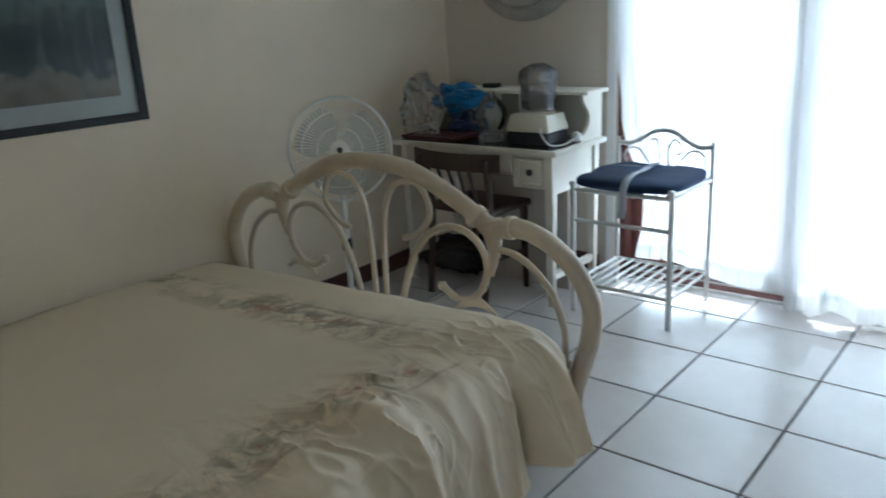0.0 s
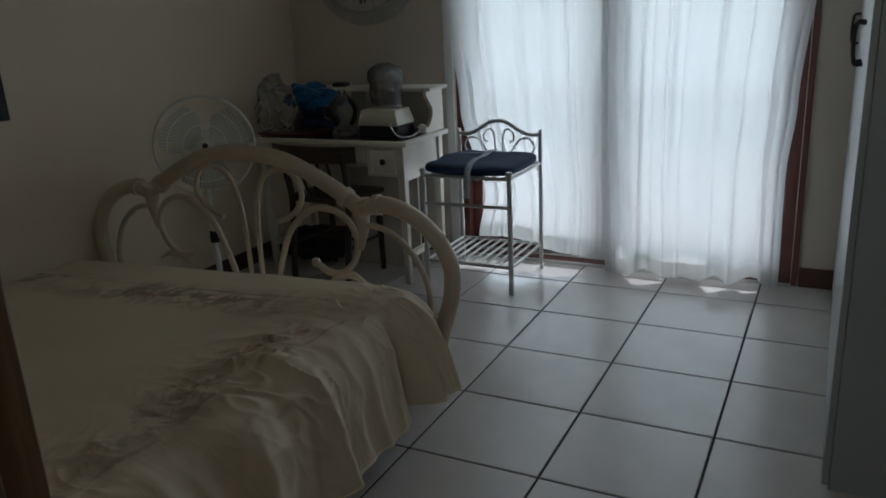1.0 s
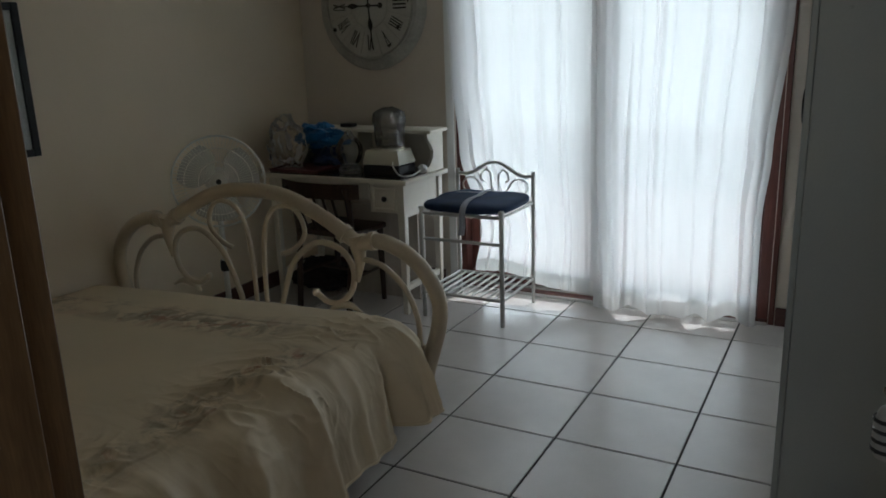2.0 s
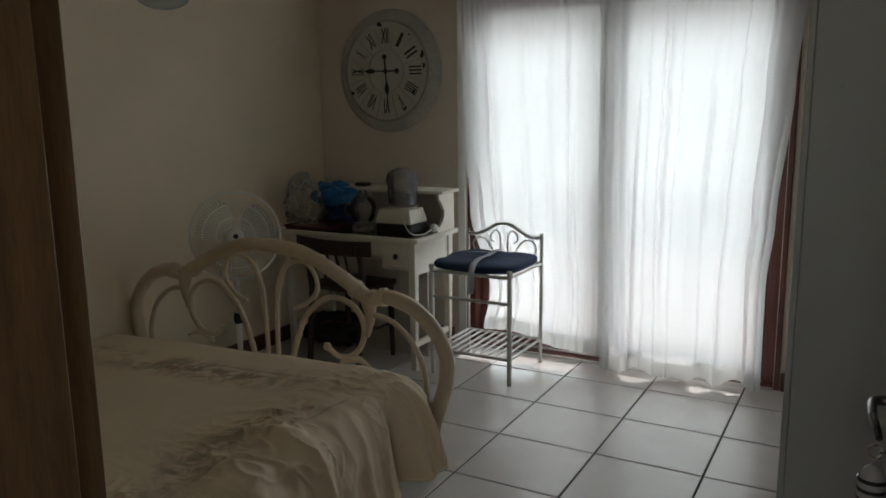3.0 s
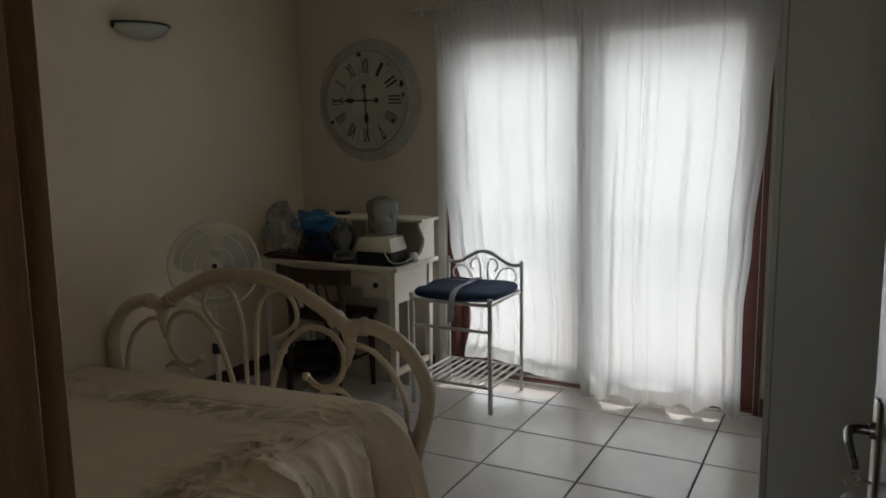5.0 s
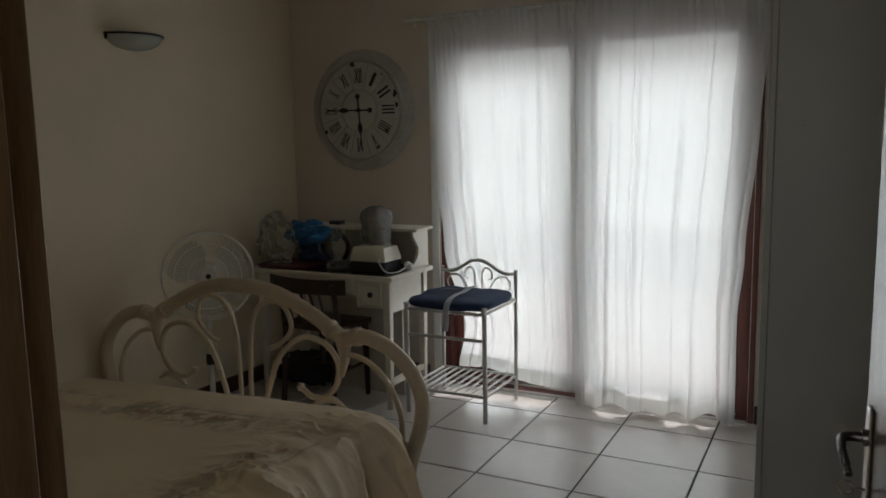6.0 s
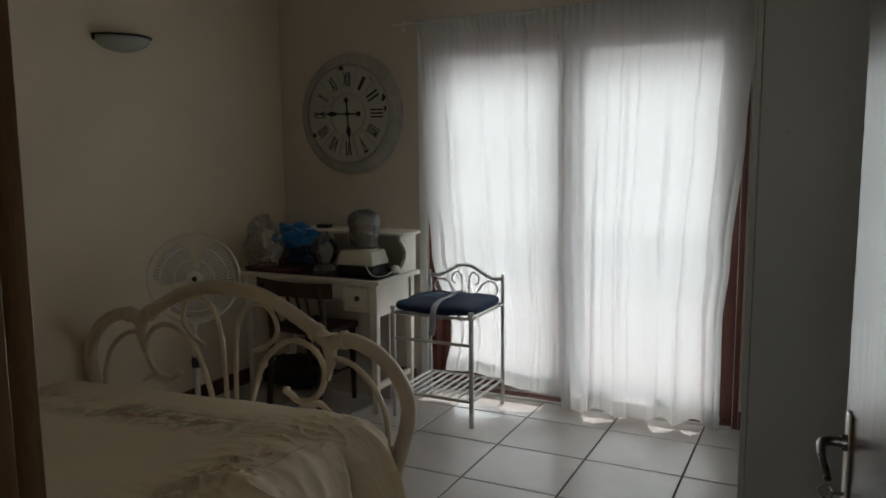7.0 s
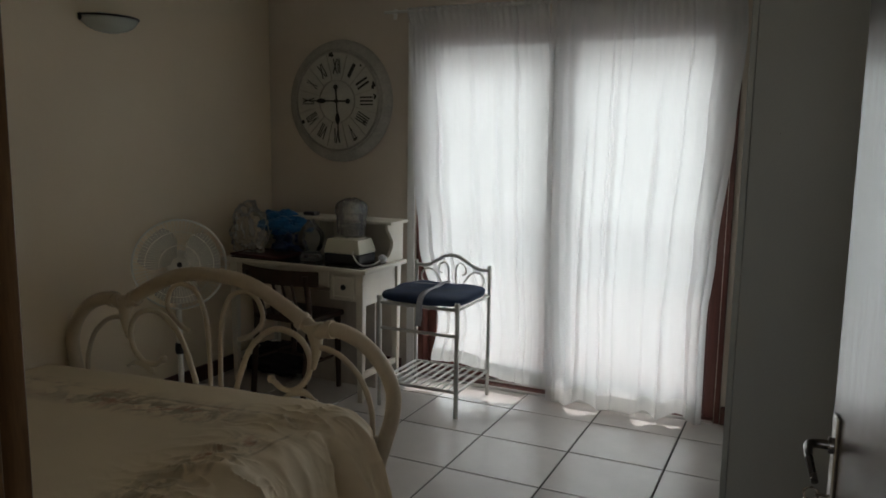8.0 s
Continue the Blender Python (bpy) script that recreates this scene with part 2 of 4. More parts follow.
def lathe(profile, n=32, bm=None, m=None):
    """Turns (radius, height) round z; m then places it."""
    bm = bm or bmesh.new()
    m = m or Matrix()
    rings = []
    for r, z in profile:
        if r < 1e-5:
            rings.append([bm.verts.new(m @ Vector((0, 0, z)))])
        else:
            rings.append([bm.verts.new(m @ Vector((r * math.cos(a), r * math.sin(a), z))) for a in [2 * math.pi * j / n for j in range(n)]])
    for a, b in zip(rings, rings[1:]):
        for j in range(n):
            q = [a[j % len(a)], a[(j + 1) % len(a)], b[(j + 1) % len(b)], b[j % len(b)]]
            q = list(dict.fromkeys(q))
            if len(q) > 2:
                bm.faces.new(q)
    return bm


def sheet(nu, nv, place, bm=None):
    """A grid surface from place(u, v), u and v in 0..1."""
    bm = bm or bmesh.new()
    vs = [[bm.verts.new(place(i / nu, j / nv)) for i in range(nu + 1)] for j in range(nv + 1)]
    for j in range(nv):
        for i in range(nu):
            bm.faces.new((vs[j][i], vs[j][i + 1], vs[j + 1][i + 1], vs[j + 1][i]))
    return bm


def prism(outline, y0, y1, bm=None):
    """A flat shape in x, z given thickness along y."""
    bm = bm or bmesh.new()
    a = [bm.verts.new((x, y0, z)) for x, z in outline]
    b = [bm.verts.new((x, y1, z)) for x, z in outline]
    bm.faces.new(a)
    bm.faces.new(b[::-1])
    k = len(outline)
    for i in range(k):
        bm.faces.new((a[i], b[i], b[(i + 1) % k], a[(i + 1) % k]))
    bmesh.ops.recalc_face_normals(bm, faces=bm.faces)
    return bm


# ---- the room ----
WEST, NORTH, SOUTH, EAST, TOP = -2.83, 3.53, -0.02, 0.82, 2.55
DOOR_L, DOOR_R = -0.424, 0.547          # the bedroom doorway
GAP_L, GAP_R, GAP_TOP = -1.755, 0.012, 2.075   # the patio door's opening


def structure(name, bm, mat, label, category):
    return tagged(part(name, bm, mat, None, "", False), label, category, "", "structure")


floor = structure("floor", box(-1.1, 1.2, -1.68, -0.05, -0.12, -0.004, bm=box(WEST, EAST, -0.05, NORTH + 0.1, -0.12, -0.004)), GROUT, "dark grey grout bed under large floor tiles", "floor")
wall_west = structure("wall_west", box(WEST - 0.15, WEST, -0.17, NORTH + 0.15, 0, TOP), WALL, "plain cream painted plaster wall behind the bed", "wall")
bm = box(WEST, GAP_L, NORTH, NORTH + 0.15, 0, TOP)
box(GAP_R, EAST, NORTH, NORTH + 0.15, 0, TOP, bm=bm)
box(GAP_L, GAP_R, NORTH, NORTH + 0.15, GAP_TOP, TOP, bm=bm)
wall_north = structure("wall_north", bm, WALL_SHADED, "cream plaster wall with the patio door opening, shade in its colour", "wall")
wall_east = structure("wall_east", box(EAST, EAST + 0.15, -0.17, NORTH + 0.15, 0, TOP), WALL, "plain cream plaster wall behind the wardrobe", "wall")
bm = box(WEST, DOOR_L - 0.05, SOUTH - 0.15, SOUTH, 0, TOP)
box(DOOR_R + 0.05, EAST, SOUTH - 0.15, SOUTH, 0, TOP, bm=bm)
box(DOOR_L - 0.05, DOOR_R + 0.05, SOUTH - 0.15, SOUTH, 2.09, TOP, bm=bm)
wall_south = structure("wall_south", bm, WALL, "plain cream plaster wall with the bedroom doorway", "wall")
ceiling = structure("ceiling", box(-1.25, 1.32, -1.8, -0.17, TOP, TOP + 0.1, bm=box(WEST - 0.15, EAST + 0.15, -0.17, NORTH + 0.15, TOP, TOP + 0.1)), CEIL, "off-white painted flat ceiling", "ceiling")
bm = box(-1.25, -1.1, -1.8, SOUTH - 0.15, 0, TOP)
box(1.2, 1.32, -1.8, SOUTH - 0.15, 0, TOP, bm=bm)
for q in ((-1.1, -0.2, 0, TOP), (0.8, 1.2, 0, TOP), (-0.2, 0.8, 0, 1.05), (-0.2, 0.8, 2.15, TOP)):
    box(q[0], q[1], -1.8, -1.68, q[2], q[3], bm=bm)
box(EAST + 0.15, 1.2, -0.17, -0.05, 0, TOP, bm=bm)
hall = structure("wall_hall", bm, WALL, "plain cream hallway walls outside the bedroom", "wall")

# unseen window, added round the hallway fill lamp
hw = thing("window_1", pose(0.3, -1.74, 1.05), "plain white wooden hallway window, unseen, added for the fill lamp", "window", "", "structure")
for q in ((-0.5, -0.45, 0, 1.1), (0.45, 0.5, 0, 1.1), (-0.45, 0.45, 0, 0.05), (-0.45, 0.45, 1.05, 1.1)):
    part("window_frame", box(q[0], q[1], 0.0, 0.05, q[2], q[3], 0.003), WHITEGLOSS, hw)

# skirtings
structure("baseboard", box(WEST, WEST + 0.016, SOUTH, NORTH, 0, 0.095, 0.003), SKIRT, "dark red-brown skirting along the cream wall", "skirting")
structure("baseboard", box(WEST + 0.016, GAP_L - 0.09, NORTH - 0.016, NORTH, 0, 0.095, 0.003), SKIRT, "dark red-brown skirting behind the desk", "skirting")
structure("baseboard", box(GAP_R + 0.035, EAST, NORTH - 0.018, NORTH, 0, 0.095, 0.003), SKIRT, "dark red-brown skirting beside the patio door", "skirting")

# outside
structure("ground", box(-60, 60, NORTH + 0.1, 80, -0.16, -0.03), PAVING, "red-brown patio paving outside the door", "paving")
# plain glowing card added far beyond the patio, a bright distance behind the curtains
GLOW_CARD = bpy.data.materials.new("glowing_card")
GLOW_CARD.use_nodes = True
hz = GLOW_CARD.node_tree.nodes
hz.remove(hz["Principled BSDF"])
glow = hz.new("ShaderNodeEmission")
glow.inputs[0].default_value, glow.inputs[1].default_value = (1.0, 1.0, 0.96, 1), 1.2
GLOW_CARD.node_tree.links.new(glow.outputs[0], hz["Material Output"].inputs[0])
structure("backdrop", box(-14, 10, 13.0, 13.1, -0.03, 4.2), GLOW_CARD, "plain pale glowing card beyond the patio, added behind the curtains", "backdrop")
# unseen roof, added so the sun reaches only the foot of the opening
structure("patio_roof", box(-4.5, 3.5, NORTH + 0.15, NORTH + 2.92, 2.36, 2.46), WHITEGLOSS, "white roof slab over the paving, unseen, added to block sun", "roof")

# the camera's doorway: frame with a stop, then the leaf
frame_ob = tagged(part("door_frame_1", box(DOOR_L - 0.05, DOOR_L, SOUTH - 0.158, SOUTH + 0.008, 0, 2.09, 0.003), JAMBWOOD), "dark brown varnished wooden door frame", "door frame", "", "structure")
part("jamb", box(DOOR_R, DOOR_R + 0.05, SOUTH - 0.158, SOUTH + 0.008, 0, 2.09, 0.003), JAMBWOOD, frame_ob)
part("head", box(DOOR_L, DOOR_R, SOUTH - 0.158, SOUTH + 0.008, 2.04, 2.09, 0.003), JAMBWOOD, frame_ob)
part("door_stop", box(DOOR_L, DOOR_L + 0.014, SOUTH - 0.15, SOUTH - 0.036, 0, 2.04, 0.003), JAMBWOOD, frame_ob)
part("door_stop", box(DOOR_R - 0.014, DOOR_R, SOUTH - 0.15, SOUTH - 0.036, 0, 2.04, 0.003), JAMBWOOD, frame_ob)
part("architrave", box(DOOR_L - 0.11, DOOR_L - 0.012, SOUTH - 0.178, SOUTH - 0.159, 0, 2.14, 0.004), JAMBWOOD, frame_ob)


def bedroom_door():
    """Leaf along local +y from its hinge, its hall face towards -x."""
    d = thing("door_1", pose(DOOR_R - 0.018, SOUTH + 0.012, 0.008, 0, 0, 6.0), "dark glossy bedroom door standing open into the room", "door", "", "structure")
    bm = box(0, 0.04, 0, 0.83, 0, 2.02, 0.002)
    part("leaf", bm, DOORPAINT, d)
    h = part("handle", box(-0.006, 0, 0.755, 0.795, 0.84, 1.022, 0.002), CHROME, d, "worn chrome lever handle on a long backplate")
    bar = smooth_line([(-0.004, 0.775, 0.972), (-0.030, 0.775, 0.972), (-0.042, 0.765, 0.972), (-0.046, 0.73, 0.969), (-0.045, 0.70, 0.962), (-0.042, 0.67, 0.950)], 5)
    part("lever", tube(bar, lambda t: 0.0085 - 0.003 * t, 10), HANDLE, h)
    part("rose", lathe([(0, 0), (0.014, 0), (0.013, 0.008), (0, 0.008)], 16, m=Matrix.Translation((-0.005, 0.775, 0.972)) @ pose(0, 0, 0, 0, -90, 0)), HANDLE, h)
    return d


bedroom_door()
key = thing("door_key", pose(0.452, 0.752, 0.898, 0, 0, 6.0), "small door key with a black-striped white fob", "key")
part("shank", tube([(0, 0, 0), (-0.03, 0, 0)], 0.003, 6), CHROME, key)
part("bow", tube([(-0.036 + 0.011 * math.cos(a), 0, 0.011 * math.sin(a)) for a in [k * math.pi / 8 for k in range(16)]], 0.002, 6, closed=True), CHROME, key)
fob = part("fob", lathe([(0, 0), (0.016, 0.002), (0.021, 0.02), (0.021, 0.06), (0.014, 0.082), (0.005, 0.09), (0, 0.09)], 16, m=Matrix.Translation((-0.036, 0, -0.112))), FOBGREY, key)
for k in range(4):
    part("stripe", lathe([(0.0205, 0), (0.0222, 0.001), (0.0222, 0.006), (0.0205, 0.007)], 16, m=Matrix.Translation((-0.036, 0, -0.100 + k * 0.0165))), BLACK, fob)

# patio sliding door
pd = thing("patio_door", pose(0, NORTH, 0), "red-brown wooden sliding patio door with glass panes", "door", "", "structure")
for x0, x1 in ((GAP_L, GAP_L + 0.055), (GAP_R - 0.055, GAP_R)):
    part("frame_post", box(x0, x1, 0.005, 0.13, 0.02, GAP_TOP, 0.004), REDWOOD, pd)
part("frame_head", box(GAP_L + 0.055, GAP_R - 0.055, 0.005, 0.13, GAP_TOP - 0.05, GAP_TOP, 0.004), REDWOOD, pd)
part("threshold", box(GAP_L, GAP_R, -0.02, 0.14, 0.0, 0.02, 0.004), REDWOOD, pd)
part("sill_strip", box(GAP_L, GAP_R, -0.034, -0.021, 0.0, 0.016, 0.003), SILVER, pd, "pale metal edge strip")
for y in (0.036, 0.084):
    part("track", box(GAP_L + 0.055, GAP_R - 0.055, y, y + 0.012, 0.02, 0.03, 0.002), SILVER, pd)
for x0, x1, y, wl, wr in ((GAP_L + 0.056, -0.860, 0.072, 0.058, 0.090), (-0.868, GAP_R - 0.056, 0.024, 0.075, 0.046)):
    lf = part("sash", box(x0, x0 + wl, y, y + 0.036, 0.03, GAP_TOP - 0.05, 0.004), REDWOOD, pd)
    part("stile", box(x1 - wr, x1, y, y + 0.036, 0.03, GAP_TOP - 0.05, 0.004), REDWOOD, lf)
    part("rail", box(x0 + wl, x1 - wr, y, y + 0.036, 0.03, 0.13, 0.004), REDWOOD, lf)
    part("rail", box(x0 + wl, x1 - wr, y, y + 0.036, GAP_TOP - 0.09, GAP_TOP - 0.05, 0.004), REDWOOD, lf)
    g = part("pane", box(x0 + wl - 0.004, x1 - wr + 0.004, y + 0.016, y + 0.02, 0.125, GAP_TOP - 0.085), GLASS, lf, "", False)
    g.visible_shadow = False
trim = tagged(part("trim", box(GAP_L - 0.055, GAP_L - 0.004, NORTH - 0.012, NORTH - 0.001, 0.0, GAP_TOP + 0.05, 0.003), WHITEGLOSS), "white painted cover strip beside the patio door", "trim", "", "structure")
tagged(part("trim", box(GAP_R + 0.004, GAP_R + 0.03, NORTH - 0.014, NORTH - 0.001, 0.0, GAP_TOP + 0.05, 0.003), REDWOOD), "red-brown wooden cover strip beside the patio door", "trim", "", "structure")

# ---- curtains ----
rail = thing("curtain_rail", pose(0, 3.45, 2.178), "thin white metal curtain rail on wall brackets", "curtain rail")
part("rod", tube([(-1.93, 0, 0), (0.12, 0, 0)], 0.009, 10), WHITEPL, rail)
for x in (-1.90, -0.905, 0.10):
    part("bracket", tube(smooth_line([(x, 0.08, 0.0), (x, 0.03, 0.0), (x, 0.0, -0.004)], 4), 0.006, 8), WHITEPL, rail)
    part("foot_plate", box(x - 0.012, x + 0.012, 0.072, 0.079, -0.03, 0.03, 0.002), WHITEPL, rail)


def bend(*knots):
    """A smooth line through (share, value) knots."""
    def at(v):
        for (a, p), (b, q) in zip(knots, knots[1:]):
            if v <= b:
                t = max(0.0, min(1.0, (v - a) / (b - a)))
                return p + (q - p) * t * t * (3 - 2 * t)
        return knots[-1][1]
    return at


def curtain(name, left, right, hem, y_at, seed, count, billow, label):
    """left, right: x by height share (0 top .. 1 bottom); hem: height by x; billow: (x, width, depth) where the cloth swells into the room."""
    rnd = random.Random(seed)
    pleats = []
    for k in range(count):
        pleats.append((
            (k + rnd.uniform(0.15, 0.85)) / count, rnd.uniform(-0.035, 0.035), rnd.choice((0.007, 0.010, 0.014, 0.022)),
            rnd.choice((-1, -1, 1)) * rnd.uniform(0.007, 0.030), rnd.uniform(-0.3, 0.5), rnd.uniform(0.5, 1.5), rnd.uniform(0, 6.28)))
    top = 2.195

    def fold(u, v):
        s = 0.0
        for c, drift, w, depth, v0, v1, ph in pleats:
            d = (u - c - drift * v - 0.004 * math.sin(5 * v + ph)) / (w * (0.8 + 0.5 * v))
            if abs(d) < 3:
                show = max(0.0, min(1.0, (v - v0) * 4)) * max(0.25, min(1.0, (v1 - v) * 4))
                s += depth * show * math.exp(-abs(d) ** 1.6)
        s += 0.013 * noise.noise(Vector((u * 5.0, v * 0.9, seed * 1.7))) + 0.006 * noise.noise(Vector((u * 14.0 + 0.8 * v, v * 1.3, seed * 3.1)))
        gather = 0.006 * math.sin(2 * math.pi * 23 * u + seed + 2.5 * math.sin(11 * u)) + 0.004 * noise.noise(Vector((u * 60, 0.0, seed)))
        crease = noise.noise(Vector((u * 38.0, v * 2.2, seed * 2.0)))
        return s + gather * math.exp(-v * 8) + 0.0022 * crease

    def place(u, v, off=0.0, v0=0.0, v1=1.0):
        v = v0 + (v1 - v0) * v
        x = left(v) + (right(v) - left(v)) * u
        y = y_at + fold(u, v) - off - sum(dp * v ** 5 * math.exp(-((x - c) / w) ** 2) for c, w, dp in billow)
        return Vector((x, y, top + (hem(x) - top) * v))

    bm = sheet(340, 90, place)
    c = tagged(part(name, bm, CURTAIN), label, "curtain", "curtains at the patio door")
    part("hem", sheet(340, 6, lambda u, v: place(u, v, 0.003, 0.962, 0.9995)), HEMCLOTH, c, "doubled hem band")
    part("heading", sheet(340, 4, lambda u, v: place(u, v, -0.004, 0.0, 0.026)), HEMCLOTH, c, "gathered heading tape")
    return c


curtain("curtain", bend((0, -1.785), (0.06, -1.758), (0.45, -1.728), (0.65, -1.690), (0.88, -1.555), (1.0, -1.600)), bend((0, -0.925), (0.06, -0.918), (0.2, -0.895), (1.0, -0.868)),
        bend((-1.62, 0.135), (-1.40, 0.140), (-1.20, 0.098), (-0.86, 0.068)), 3.446, 2, 15, ((-1.08, 0.10, 0.03),),
        "thin white cotton curtain glowing with daylight, hem off the floor")
curtain("curtain", bend((0, -0.905), (0.06, -0.909), (0.5, -0.905), (1.0, -0.872)), bend((0, 0.050), (0.10, 0.064), (0.30, 0.036), (0.60, -0.014), (0.75, -0.040), (1.0, -0.036)),
        bend((-0.88, 0.010), (-0.76, 0.012), (-0.66, 0.060), (-0.55, 0.016), (-0.40, 0.014), (-0.32, 0.062), (-0.25, 0.018), (-0.16, 0.060), (-0.07, 0.014)), 3.420, 5, 19,
        ((-0.65, 0.11, 0.045), (-0.32, 0.075, 0.045)), "wide white cotton curtain glowing with daylight, brushing the floor")


# ---- bed ----
def king_bed():
    b = thing("bed", pose(-1.905, 1.93, 0), "wide cream metal bed with a scrolled arching footboard", "bed")

    def p(q, s=1):
        return [(s * x, 0, z + 0.013 if z else 0) for x, z in q]

    hump = [(-0.53, 0.668), (-0.37, 0.76), (-0.187, 0.835), (0, 0.853), (0.187, 0.835), (0.37, 0.76), (0.53, 0.668)]
    part("top_rail", tube(smooth_line(p(hump), 8), 0.031, 14), CREAMTUBE, b)
    for s in (-1, 1):
        side = [(0.53, 0.662), (0.6, 0.685), (0.672, 0.68), (0.76, 0.643), (0.84, 0.57), (0.886, 0.475), (0.882, 0.37), (0.85, 0.26), (0.82, 0.15), (0.815, 0.0)]
        part("side_post", tube(smooth_line(p(side, s), 7), 0.031, 14), CREAMTUBE, b)
        part("joint", tube([(s * 0.455, 0, 0.725), (s * 0.475, 0, 0.711)], 0.039, 14), CREAMTUBE, b, "moulded collar on the tube")
        part("joint", tube(smooth_line(p([(0.52, 0.70), (0.528, 0.65), (0.532, 0.59), (0.515, 0.51)], s), 6), lambda t: 0.042 - 0.032 * t, 12), CREAMTUBE, b)
        part("joint", tube([(s * 0.59, 0, 0.697), (s * 0.612, 0, 0.70)], 0.038, 14), CREAMTUBE, b)
        scroll = [(0.11, 0.34), (0.127, 0.40), (0.19, 0.548), (0.286, 0.638), (0.37, 0.657), (0.455, 0.626), (0.499, 0.555), (0.485, 0.468), (0.425, 0.41), (0.36, 0.404), (0.305, 0.436)]
        part("scroll", tube(smooth_line(p(scroll, s), 6), 0.0125, 10), CREAMTUBE, b)
        part("scroll_tip", lathe([(0, -0.018), (0.013, -0.014), (0.018, 0), (0.013, 0.014), (0, 0.018)], 12, m=Matrix.Translation((s * 0.302, 0, 0.451))), CREAMTUBE, b)
        outer = [(0.54, 0.605), (0.60, 0.60), (0.66, 0.575), (0.737, 0.506), (0.786, 0.40), (0.795, 0.3), (0.795, 0.16)]
        part("inner_arc", tube(smooth_line(p(outer, s), 6), 0.0115, 10), CREAMTUBE, b)
        cane = [(0.137, 0.587), (0.2, 0.612), (0.257, 0.668), (0.262, 0.72), (0.232, 0.775), (0.18, 0.797), (0.10, 0.772), (0.05, 0.68), (0.032, 0.52), (0.028, 0.30)]
        part("cane", tube(smooth_line(p(cane, s), 6), 0.0105, 10), CREAMTUBE, b)
        leaf = [(0.36, 0.36), (0.41, 0.395), (0.47, 0.402), (0.53, 0.375)]
        part("leaf_arc", tube(smooth_line(p(leaf, s), 6), lambda t: 0.006 + 0.012 * math.sin(math.pi * min(1, t * 1.1)), 10), CREAMTUBE, b)
    part("cross_rail", tube([(-0.82, 0, 0.28), (0.82, 0, 0.28)], 0.016, 10), CREAMTUBE, b)
    part("base", box(-0.86, 0.70, -1.90, -0.06, 0.10, 0.24, 0.01), DARKWOOD, b, "dark base under the mattress")
    for x in (-0.8, 0.62):
        for y in (-1.85, -0.12):
            part("foot", box(x, x + 0.05, y, y + 0.05, 0, 0.10, 0.004), DARKWOOD, b)
    return b


king_bed()
tagged(part("mattress", box(-2.79, -1.24, 0.03, 1.84, 0.242, 0.355, 0.04, seg=3), MATTRESS), "cream mattress under the bedspread", "mattress")


